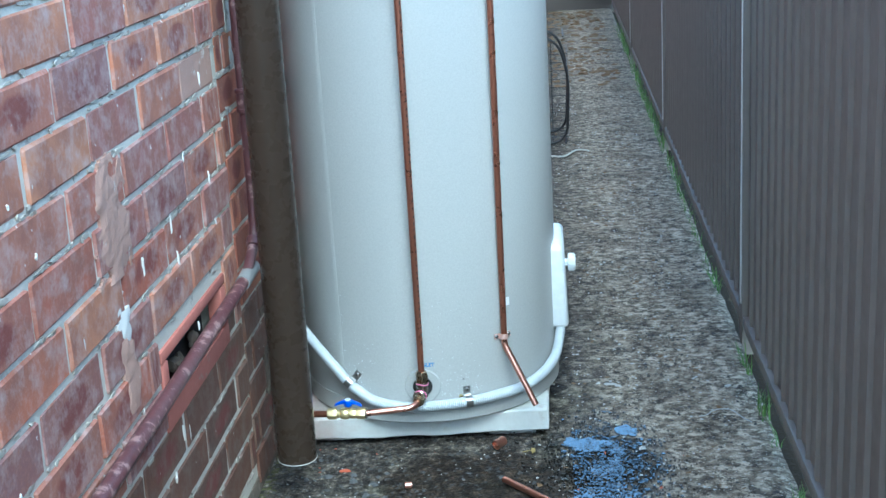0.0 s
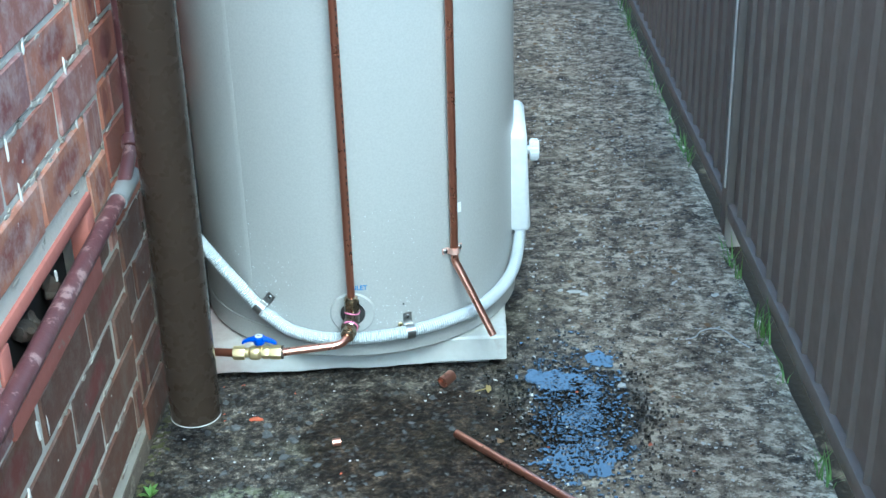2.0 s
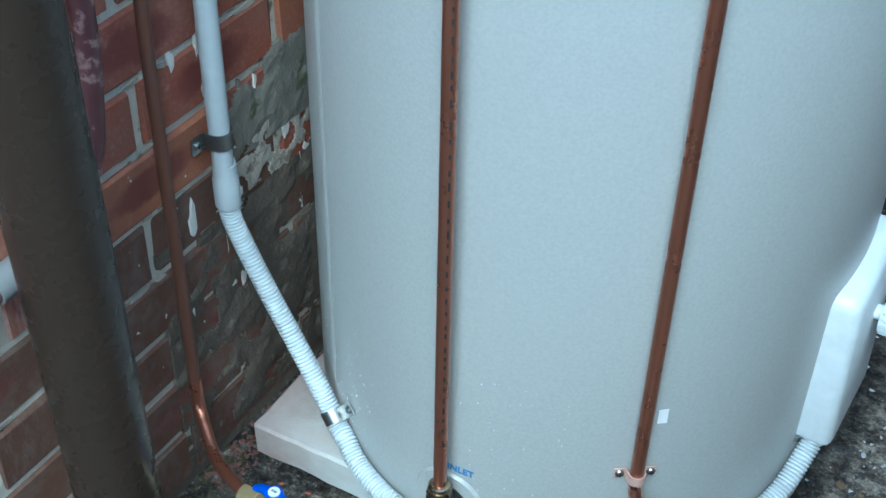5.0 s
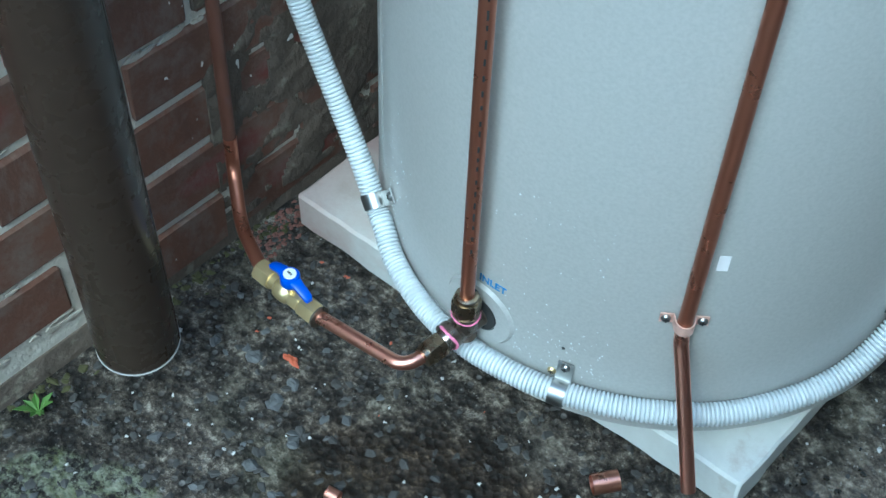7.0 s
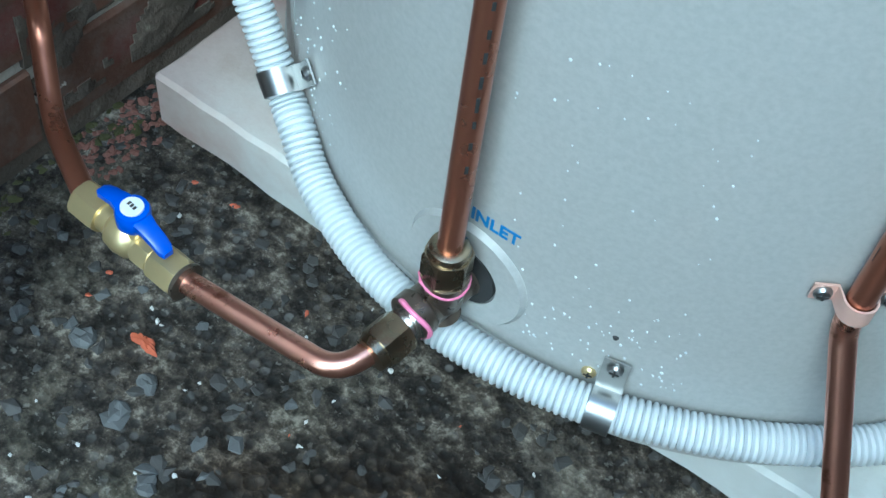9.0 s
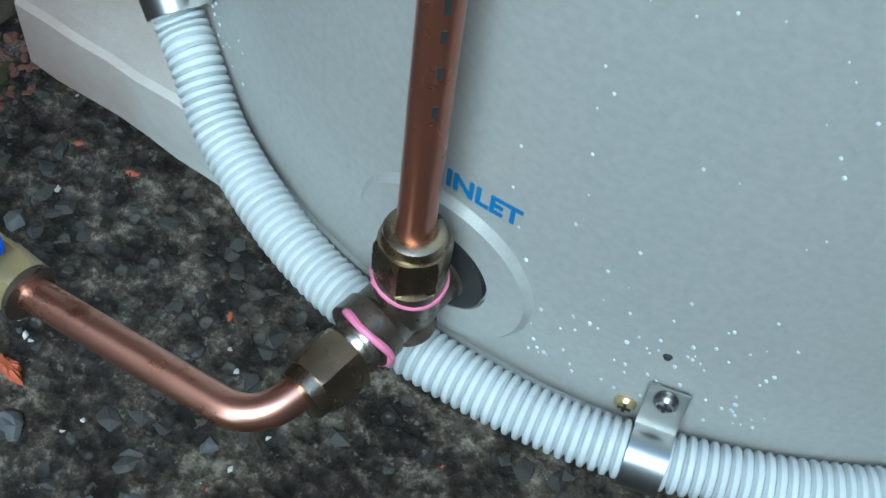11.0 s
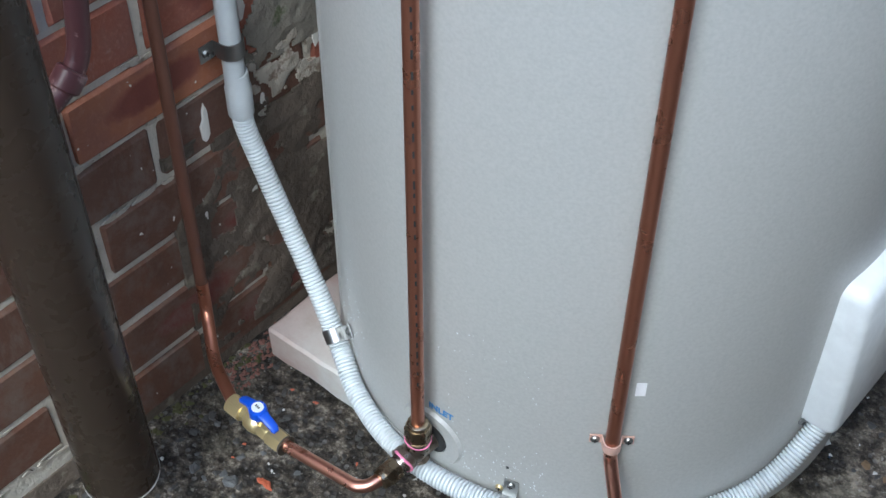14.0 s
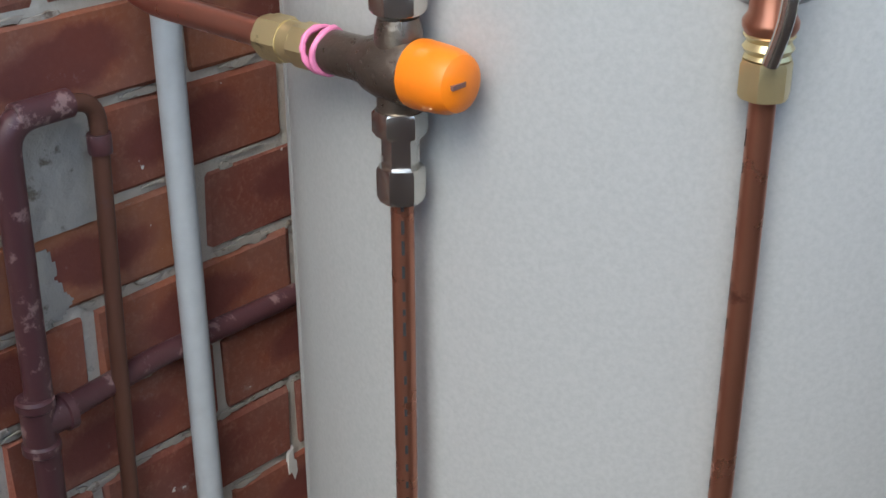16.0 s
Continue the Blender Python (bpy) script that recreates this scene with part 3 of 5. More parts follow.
# ---- slab and tank ----
base = thing("concrete_slab", "pale painted concrete base slab, stained and chipped", "slab", (0.32, -0.09, 0.0))
bm = box(0.047, 0.594, -0.349, 0.192, 0.017, 0.066, 0.003, 1)
bmesh.ops.subdivide_edges(bm, edges=[e for e in bm.edges if e.calc_length() > 0.2], cuts=26, use_grid_fill=True)
for v in bm.verts:
    k = noise.noise(v.co * 14) * 0.004 + noise.noise(v.co * 50) * 0.0015
    v.co += Vector((k, k - 0.06 * (v.co.x - 0.32) * -1, k * (0.8 if v.co.z < 0.04 else 0.12)))
part("slab_body", bm, SLAB, base)
for k, (x0, x1, y0) in enumerate(((0.065, 0.155, -0.325), (0.46, 0.565, -0.305), (0.47, 0.59, 0.10), (0.06, 0.17, 0.10))):
    bm = box(x0, x1, y0, y0 + 0.09, -0.006, 0.0195, 0.002)
    for v in bm.verts:
        v.co += Vector((0.006 * noise.noise(v.co * 40), 0.006 * noise.noise(v.co * 40 + Vector((9, 0, 0))), 0))
    part("packer", bm, SLAB, base, "flat packing piece under the slab")

tank = thing("water_heater", "tall cylindrical pale grey enamelled electric hot water tank", "water heater", (CX, CY, 0.066))
prof = [(R - 0.012, 0.0665), (R - 0.003, 0.068), (R + 0.0012, 0.072), (R + 0.0012, 0.1105), (R - 0.0006, 0.1112), (R - 0.0006, 0.1128), (R, 0.1135)]
prof += [(R, 0.13 + 1.27 * k / 12) for k in range(13)] + [(R - 0.006, 1.412), (R - 0.05, 1.43), (R - 0.16, 1.45), (0.01, 1.455)]
part("jacket", lathe(prof, (CX, CY, 0), seg=128), TANK, tank)
# lapped seam of the jacket
bm = bmesh.new()
for a0, a1, o in ((-38.6, -36.0, 0.0011),):
    rows = []
    for z in (0.126, 1.40):
        rows.append([on_tank(a0, z, -0.001), on_tank(a0, z, o), on_tank((a0 + a1) / 2, z, o), on_tank(a1, z, 0.0002), on_tank(a1, z, -0.001)])
    rings(bm, rows)
part("seam", bm, TANK, tank, "vertical lapped seam of the jacket", smooth=False)
# element cover with thermostat knob
bm = box(0.56, 0.645, -0.176, -0.048, 0.194, 0.408, 0.010, 3)
for v in bm.verts:
    if v.co.z > 0.38 and v.co.x > 0.60:
        v.co.x -= (v.co.z - 0.38) * 0.35
    if v.co.z > 0.37 and v.co.y < -0.12:
        v.co.z -= (-0.12 - v.co.y) * 0.42
cover = part("element_cover", bm, WHITE, tank, "white moulded element cover")
kb = lathe([(0.0, -0.002), (0.008, -0.002), (0.008, 0.006), (0.018, 0.006), (0.019, 0.008), (0.019, 0.020), (0.017, 0.023), (0.0, 0.0232)], (0.6415, -0.098, 0.326), (1, 0, 0), 36)
knob = part("knob", kb, WHITE, cover, "white ribbed cable gland knob")
for k in range(18):
    a = 2 * math.pi * k / 18
    c = Vector((0.6555, -0.098 + 0.019 * math.cos(a), 0.326 + 0.019 * math.sin(a)))
    part("rib", box(c.x - 0.006, c.x + 0.006, c.y - 0.0012, c.y + 0.0012, c.z - 0.0012, c.z + 0.0012), WHITE, cover, smooth=False)
screw((0.612, -0.176, 0.196), (0.9, -0.4, 0), tank, 0.0045)


def skin_disc(angle, z, r0, r1, out0, out1, seg=48):
    """A ring plate curved to the tank's skin."""
    bm = bmesh.new()
    rows = []
    for r, o in ((r0, -0.002), (r0, out1), (r1 - 0.0025, out1), (r1, out0), (r1, -0.002)):
        row = []
        for k in range(seg):
            a = 2 * math.pi * k / seg
            row.append(on_tank(angle + math.degrees(r * math.cos(a) / R), z + r * math.sin(a), o))
        rows.append(row)
    return rings(bm, rows, caps=False)


ANG_IN, Z_IN = 0.8, 0.154
part("inlet_collar", skin_disc(ANG_IN, Z_IN, 0.0215, 0.0385, 0.0004, 0.0032), TANK, tank, "round dished collar at the inlet")
# flat black disc paints the shade of the inlet opening
part("inlet_socket", lathe([(0.0205, 0), (0.0205, 0.003)], on_tank(ANG_IN, Z_IN, 0.0002), (0, -1, 0), 32), INK_HOLLOWS, tank, "dark opening round the inlet socket")
ANG_TP, Z_TP = 37.3, 1.200
part("relief_collar", skin_disc(ANG_TP, Z_TP, 0.020, 0.040, 0.0004, 0.0032), TANK, tank, "round dished collar at the relief valve")
part("outlet_collar", skin_disc(6.5, 1.224, 0.020, 0.040, 0.0004, 0.0032), TANK, tank, "round dished collar at the outlet")
letters("INLET", 0.0118, PRINT, tank, None, "inlet_lettering", wrap=lambda p: on_tank(3.2 + math.degrees(p.x * 0.96 / R), 0.1975 + p.y, 0.0003 + p.z))
lab = bmesh.new()
rings(lab, [[on_tank(a, z, o) for a, o in ((39.4, 0.0002), (39.4, 0.0006), (41.2, 0.0006), (41.2, 0.0002))] for z in (0.306, 0.324)])
sticker = part("sticker", lab, PAPER, tank, "small white paper sticker", smooth=False)
# small dark rivet and water beads
part("rivet", lathe([(0.0, 0), (0.0018, 0), (0.0012, 0.001), (0, 0.0012)], on_tank(18.0, 0.162), (0.33, -0.94, 0), 10), INK_HOLLOWS, tank)
rd = random.Random(4)
dr = bmesh.new()
for k in range(220):
    if k >= 165:
        a, z = rd.uniform(2, 24), rd.uniform(0.14, 0.34)
    elif k < 95:
        a, z = rd.gauss(-31, 6), 0.12 + abs(rd.gauss(0, 0.085)) + 0.01
    else:
        a, z = rd.uniform(3, 26), 0.128 + abs(rd.gauss(0, 0.026))
    if a < -45:
        continue
    r = rd.uniform(0.0004, 0.0010)
    bmesh.ops.create_icosphere(dr, subdivisions=1, radius=r, matrix=Matrix.Translation(on_tank(a, z, 0.0001)) @ Matrix.Diagonal((1, 0.6, 1.2, 1)))
tagged(part("water_beads", dr, DROP), "scattered water beads on the tank jacket", "water beads", kind="stuff")


# ---- copper pipework ----
def saddle(at, axis_along, out, r, parent_label, name="pipe_clip", wide=0.016, ear=0.016, material=None, both=True, group=""):
    """A strap over a pipe with screwed ears; along: the pipe's way, out: away from the face."""
    material = material or ZINC
    w = Vector(axis_along).normalized()
    o = Vector(out).normalized()
    s = w.cross(o).normalized()
    at = Vector(at)
    th = thing(name, parent_label, "pipe clip", at, group)
    line = []
    if both:
        line += [(-r - ear, -r)]
        line += [(-r - 0.002, -r)]
    else:
        line += [(-r - 0.0005, -r * 0.4)]
    for k in range(9):
        a = math.pi * (1 - k / 8)
        line.append(((r + 0.0006) * math.cos(a), (r + 0.0006) * math.sin(a)))
    line += [(r + 0.002, -r), (r + ear, -r)]
    bm = bmesh.new()
    rows = []
    for k, (p, q) in enumerate(line):
        a = at + s * p + o * q
        t = 0.0012
        nxt = Vector(line[min(k + 1, len(line) - 1)]) - Vector(line[max(k - 1, 0)])
        nrm = (o * nxt.x - s * nxt.y).normalized() * t
        rows.append([a - w * wide / 2, a + w * wide / 2, a + w * wide / 2 + nrm, a - w * wide / 2 + nrm])
    rings(bm, rows)
    part("strap", bm, material, th)
    for sg in ((-1, 1) if both else (1,)):
        screw(at + s * sg * (r + ear * 0.62) - o * (r - 0.0012), o, th)
    return th


PX, PY = 0.3325, -0.4195
pipe1 = thing("inlet_riser_pipe", "tarnished copper cold riser pipe beside the tank", "pipe", (PX, PY, 0.19))
part("pipe", tube([(PX, PY, 0.181), (PX + 0.0003, PY, 0.6), (PX + 0.0006, PY, 1.049)], 0.0066, 20), COPPER_OLD, pipe1)
bm = bmesh.new()
z = 0.26
rd = random.Random(8)
while z < 1.035:
    h = rd.uniform(0.004, 0.009)
    c = Vector((PX + 0.0048, PY - 0.0044, z))
    q = [c + Vector((-0.0006, -0.0006, 0)), c + Vector((0.0006, 0.0006, 0)), c + Vector((0.0006, 0.0006, h)), c + Vector((-0.0006, -0.0006, h))]
    d = Vector((0.00035, -0.00035, 0))
    rings(bm, [[p for p in q], [p + d for p in q]])
    z += h + rd.uniform(0.004, 0.012)
part("printed_line", bm, INK_HOLLOWS, pipe1, "black printed dashes along the pipe", smooth=False)["kind"] = "stuff"

pipe2 = thing("relief_drain_pipe", "tarnished copper relief drain pipe with bent end", "pipe", (0.508, -0.341, 0.1))
low, high = Vector((0.506, -0.349, 0.226)), Vector((0.5095, -0.352, 1.122))
part("pipe", tube([low + (high - low) * 0.012, (low + high) / 2, high], 0.0066, 20), COPPER_OLD, pipe2)
part("tail", tube(bend([low + (high - low) * 0.02, low, (0.569, -0.390, 0.101)], 0.016), 0.0066, 20), COPPER, pipe2, "brighter bent copper tail end")
# black disc over the pipe's end paints its shaded inside
part("bore", lathe([(0.0056, 0), (0.0056, 0.0006)], (0.569, -0.390, 0.101), (0.37, -0.26, -0.76), 20), INK_HOLLOWS, pipe2)
bm = bmesh.new()
z = 0.28
while z < 1.1:
    h = rd.uniform(0.004, 0.010)
    c = low + (high - low) * ((z - 0.226) / 0.896) + Vector((-0.0044, -0.0049, 0))
    q = [c + Vector((-0.0002, 0.0006, 0)), c + Vector((0.0002, -0.0006, 0)), c + Vector((0.0002, -0.0006, h)), c + Vector((-0.0002, 0.0006, h))]
    rings(bm, [q, [p + Vector((-0.0001, -0.0002, 0)) for p in q]])
    z += h + rd.uniform(0.006, 0.016)
part("printed_line", bm, INK_HOLLOWS, pipe2, "black printed dashes along the pipe", smooth=False)["kind"] = "stuff"
sd = Vector((math.sin(radians(37)), -math.cos(radians(37)), 0))
saddle((0.506, -0.349, 0.244), (0, 0, 1), sd, 0.0068, "copper pipe saddle with two screws on the tank", "pipe_saddle", 0.011, 0.0135, STRAP)

# inlet tee with compression nuts and pink sealant
tee = thing("inlet_tee", "dull bronze inlet tee with compression nuts", "pipe fitting", (PX, PY, 0.157))
bm = lathe([(0.010, 0.0), (0.0135, 0.002), (0.0135, 0.010), (0.012, 0.012), (0.012, 0.040), (0.0135, 0.042), (0.0135, 0.050), (0.009, 0.052)], (PX, -0.39, Z_IN - 0.004), (-0.10, -1, -0.06), 28)
lathe([(0.0115, -0.004), (0.0115, 0.012), (0.013, 0.013), (0.013, 0.018), (0.008, 0.0185)], (PX, PY, Z_IN), (0, 0, 1), 28, bm)
lathe([(0.006, 0), (0.0115, 0.003), (0.006, 0.009)], (PX, PY, Z_IN - 0.018), (0, 0, 1), 28, bm)
part("tee_body", bm, BRONZE, tee)
n1 = nut((PX, PY, 0.172), (0, 0, 1), 0.0235, 0.019)
lathe([(0.0105, 0.018), (0.0112, 0.019), (0.0105, 0.0235), (0.0085, 0.0245), (0.0068, 0.0245)], (PX, PY, 0.172), (0, 0, 1), 28, n1)
part("compression_nut", n1, DULLBRASS, tee)
part("olive_nut", nut((PX, PY, 0.1685), (0, 0, 1), 0.0225, 0.005), BRASS, tee)
FX, FY, FZ = 0.330, -0.441, 0.1495
ax = Vector((-0.10, -1, -0.10)).normalized()
part("tail_thread", lathe([(0.0095, 0), (0.0105, 0.001), (0.0095, 0.002), (0.0105, 0.003), (0.0095, 0.004), (0.0105, 0.005), (0.0095, 0.008)], (FX, FY, FZ), ax, 28), NICKEL, tee)
n2 = nut(Vector((FX, FY, FZ)) + ax * 0.007, ax, 0.0225, 0.017)
lathe([(0.0105, 0.016), (0.010, 0.022), (0.0068, 0.0225)], Vector((FX, FY, FZ)) + ax * 0.007, ax, 28, n2)
part("brass_nut", n2, DULLBRASS, tee, "pale brass compression nut")


def sealant(at, axis, r, seed, parent, wide=0.0022):
    rd = random.Random(seed)
    u, v, w = frame_of(axis)
    pts, rad = [], []
    for k in range(29):
        a = 2 * math.pi * k / 28
        pts.append(Vector(at) + (u * math.cos(a) + v * math.sin(a)) * r + w * 0.0016 * math.sin(2 * a + seed))
        rad.append(wide * (0.6 + 0.6 * abs(noise.noise((math.cos(a) * 2, math.sin(a) * 2, seed)))))
    part("thread_sealant", tube(pts, 0.001, 8, None, rad), PINK, parent, "pink thread sealant bead")


sealant((PX, PY, 0.1685), (0, 0, 1), 0.0122, 1, tee)
sealant((FX, FY + 0.001, FZ), ax, 0.0116, 5, tee)
sealant((PX, -0.3975, Z_IN), (0, 1, 0), 0.0135, 9, tee, 0.0018)
sealant((PX + 0.001, -0.391, Z_IN), (0, 1, 0), 0.018, 13, tee, 0.0016)

supply = thing("supply_pipe", "bright copper supply pipe from valve to inlet", "pipe", (0.28, -0.5, 0.145))
start = Vector((FX, FY, FZ)) + ax * 0.016
part("pipe", tube(bend([start, start + ax * 0.030 + Vector((-0.005, 0, -0.002)), (0.219, -0.4965, 0.1365)], 0.03, 12), 0.0066, 20), COPPER, supply)

# blue ball valve
VA, VB = Vector((0.1415, -0.4950, 0.1365)), Vector((0.2225, -0.4965, 0.1365))
vx = (VB - VA).normalized()
valve = thing("ball_valve", "small brass ball valve with a blue lever handle", "valve", VA)
bm = lathe([(0.0072, 0.018), (0.0085, 0.018), (0.0085, 0.026), (0.0115, 0.029), (0.0125, 0.036), (0.0115, 0.043), (0.009, 0.046), (0.009, 0.060), (0.0072, 0.060)], VA, vx, 28)
nut(VA + vx * 0.048, vx, 0.0185, 0.011, bm)
part("valve_body", bm, BRASS, valve)
for nm, h, ln in (("nut", 0.0, 0.019), ("nut", 0.0605, 0.0185)):
    b = nut(VA + vx * h, vx, 0.0205, ln)
    part("compression_nut", b, BRASS, valve)
part("lock_ring", lathe([(0.0105, 0), (0.0115, 0.001), (0.0115, 0.003), (0.007, 0.0035)], VA + vx * 0.079, vx, 28), BRONZE, valve)
top = VA + vx * 0.044
part("stem", lathe([(0.005, 0), (0.005, 0.026)], top, (0, 0, 1), 16), BRASS, valve)
hb = bmesh.new()
hd = Vector((0.995, -0.10, 0)).normalized()
hs = Vector((-hd.y, hd.x, 0))
hc = top + Vector((0, 0, 0.026))
for sg in (1, -1):
    rows = []
    for s, w0, w1, dz, k in ((0.004, -0.0060, 0.0060, 0.0, 0.0032), (0.010, -0.0056, 0.0054, 0.0, 0.0030), (0.014, -0.0050, 0.0046, -0.001, 0.0026), (0.020, -0.0046, 0.0046, -0.003, 0.0024), (0.026, -0.0040, 0.0044, -0.006, 0.0022), (0.0285, -0.0026, 0.0030, -0.0075, 0.0018)):
        p = hc + hd * s * sg + Vector((0, 0, dz))
        a, c = p + hs * w0 * sg, p + hs * w1 * sg
        zk = Vector((0, 0, k))
        rows.append([a - zk, c - zk, c + zk * 0.6, p + (c - p) * 0.7 + zk, p + (a - p) * 0.7 + zk, a + zk * 0.6])
    rings(hb, rows)
lathe([(0.0082, -0.009), (0.0094, -0.007), (0.0096, 0.002), (0.0088, 0.0040), (0.0066, 0.0046), (0.0, 0.0046)], hc, (0, 0, 1), 28, hb)
handle = part("handle", hb, BLUE, valve, "blue plastic butterfly handle")
part("cap_disc", lathe([(0.0064, 0.004), (0.0062, 0.0056), (0.0, 0.0060)], hc, (0, 0, 1), 24), WHITE, handle, "white cap disc with dark marking")
for k in range(3):
    c = hc + hd * (k - 1) * 0.0022
    part("print_bar", box(c.x - 0.0007, c.x + 0.0007, c.y - 0.0012, c.y + 0.0012, hc.z + 0.0060, hc.z + 0.0063), INK_HOLLOWS, handle, smooth=False)

# old painted pipes on the house wall
XW = 0.028
cold = thing("cold_supply_pipe", "brown painted copper pipe down the brick wall", "pipe", (XW, -0.42, 0.1))
part("pipe", tube(bend([(XW, -0.470, 1.028), (XW, -0.408, 1.026), (XW, -0.424, 0.60), (XW + 0.006, -0.431, 0.15), (0.080, -0.465, 0.124), VA + vx * 0.004 + Vector((0, 0, 0))], 0.02, 8), 0.0066, 18), COPPER_PAINT, cold)
part("bright_tail", tube(bend([(XW + 0.0057, -0.4303, 0.19), (XW + 0.006, -0.431, 0.15), (0.080, -0.465, 0.124), VA + vx * 0.004], 0.02, 8), 0.0069, 18), COPPER_OLD, cold, "unpainted copper end at the valve")
part("elbow_socket", lathe([(0.0085, 0), (0.009, 0.001), (0.009, 0.014), (0.0085, 0.015)], (XW, -0.4095, 0.985), (0, 0, 1), 18), PURPLE, cold)
part("elbow_socket", lathe([(0.0095, 0), (0.0105, 0.001), (0.0105, 0.03), (0.009, 0.031)], (XW, -0.474, 1.028), (0, 1, 0), 18), PURPLE, cold)

old = thing("old_service_pipe", "maroon painted steel service pipe with tee", "pipe", (XW, -0.51, 0.5))
part("riser", tube(bend([(XW, -0.430, 1.028), (XW, -0.482, 1.028), (XW, -0.490, 0.62), (XW, -0.505, 0.522), (XW, -0.60, 0.474)], 0.03, 8), 0.0105, 18), PURPLE, old)
bm = lathe([(0.012, 0), (0.0145, 0.002), (0.0145, 0.008), (0.0125, 0.010), (0.0125, 0.038), (0.0145, 0.040), (0.0145, 0.046), (0.012, 0.048)], (XW, -0.490, 0.771), (0, 0, 1), 20)
lathe([(0.012, 0), (0.0125, 0.020), (0.0145, 0.021), (0.0145, 0.027), (0.010, 0.028)], (XW, -0.490, 0.795), (0, 1, 0), 20, bm)
part("tee", bm, PURPLE, old)
part("branch", tube([(XW, -0.475, 0.795), (XW - 0.003, -0.46, 0.7952), (0.014, -0.37, 0.795), (0.013, -0.33, 0.7945), (0.013, 0.9, 0.778)], 0.0095, 16), PURPLE, old)
part("run", tube([(XW, -0.64, 0.471), (XW, -1.2, 0.457), (XW, -4.1, 0.40)], 0.0125, 18), PURPLE, old)
part("grey_sleeve", tube([(XW, -0.545, 0.475), (XW, -0.64, 0.471)], 0.0145, 20), SLEEVE, old, "grey plastic sleeve on the pipe")
part("elbow", lathe([(0.013, 0), (0.0145, 0.002), (0.0145, 0.018), (0.012, 0.02)], (XW, -0.513, 0.524), (0, -0.55, -0.5), 18), PURPLE, old)
for yy in (-1.9, -3.2):
    saddle((XW - 0.006, yy, 0.446 if yy > -2.5 else 0.422), (0, 1, 0), (1, 0, 0), 0.0128, "painted saddle holding the service pipe", "wall_clip", 0.016, 0.014, PURPLE, True, "wall clips")

# electrical conduit
cond = thing("electrical_conduit", "grey rigid conduit joined to white corrugated flexible conduit", "conduit", (0.03, -0.34, 0.1))
part("rigid_length", tube([(0.030, -0.343, 2.45), (0.030, -0.344, 1.0), (0.029, -0.3435, 0.40)], 0.0110, 20), CONDUIT, cond)
part("coupling", lathe([(0.0112, 0), (0.0134, 0.001), (0.0136, 0.034), (0.0126, 0.036), (0.0122, 0.052), (0.0112, 0.053)], (0.029, -0.342, 0.366), (0, 0, 1), 24), CONDUIT, cond)
CP = [(0.029, -0.3415, 0.374), (0.031, -0.3415, 0.35), (0.047, -0.342, 0.314), (0.075, -0.346, 0.270), (0.108, -0.352, 0.226), (0.141, -0.360, 0.186), (0.173, -0.370, 0.149), (0.191, -0.3785, 0.138), (0.222, -0.3935, 0.122), (0.275, -0.4095, 0.114),
      (0.332, -0.4150, 0.114), (0.395, -0.4065, 0.115), (0.45, -0.3860, 0.116), (0.50, -0.357, 0.117), (0.55, -0.314, 0.118), (0.592, -0.258, 0.130), (0.614, -0.215, 0.150), (0.624, -0.175, 0.182), (0.626, -0.16, 0.198)]
fine = spline(CP, 0.00102)
rad = []
for k in range(len(fine)):
    ph = (k % 4)
    rad.append((0.0086, 0.0110, 0.0113, 0.0110)[ph])
part("flexible_length", tube(fine, 0.0125, 14, None, rad), FLEX, cond, "white corrugated flexible conduit")
saddle((0.029, -0.343, 0.450), (0, 0, 1), (1, 0, 0), 0.0112, "galvanised half saddle holding the conduit to the brick", "half_saddle", 0.019, 0.020, ZINC, False, "conduit clips").matrix_world = Matrix.Translation((0.029, -0.343, 0.450)) @ Matrix.Rotation(math.pi, 4, 'X')


def band(at, along, out, label):
    """A bright band clip that hangs the flexible conduit from a screw on the tank."""
    at, w, o = Vector(at), Vector(along).normalized(), Vector(out).normalized()
    up = o.cross(w).normalized()
    if up.z < 0:
        up = -up
    th = thing("conduit_clip", label, "pipe clip", at, "conduit clips")
    r, wide, t = 0.0117, 0.015, 0.0011
    line = [(-0.0125, 0.030), (-0.0122, 0.016)]
    for k in range(13):
        a = radians(128 - 20 * k)
        line.append((r * math.cos(a), r * math.sin(a)))
    bm = bmesh.new()
    rows = []
    for k, (p, q) in enumerate(line):
        a = at + o * p + up * q
        nx = Vector(line[min(k + 1, len(line) - 1)]) - Vector(line[max(k - 1, 0)])
        nr = (up * nx.x - o * nx.y).normalized() * t
        rows.append([a - w * wide / 2, a + w * wide / 2, a + w * wide / 2 + nr, a - w * wide / 2 + nr])
    rings(bm, rows)
    part("strap", bm, ZINC, th)
    screw(at + o * (-0.0112) + up * 0.023, o, th)
    return th


band((0.427, -0.3965, 0.1155), (0.945, 0.30, 0), (0.31, -0.95, 0), "galvanised band clip screwed to the tank")
band((0.171, -0.3695, 0.1535), (0.74, -0.30, -0.60), (-0.50, -0.86, 0.0), "galvanised band clip screwed to the tank")
screw(on_tank(16.6, 0.124, 0), (0.3, -0.95, 0), tank, 0.0042, BRASS)

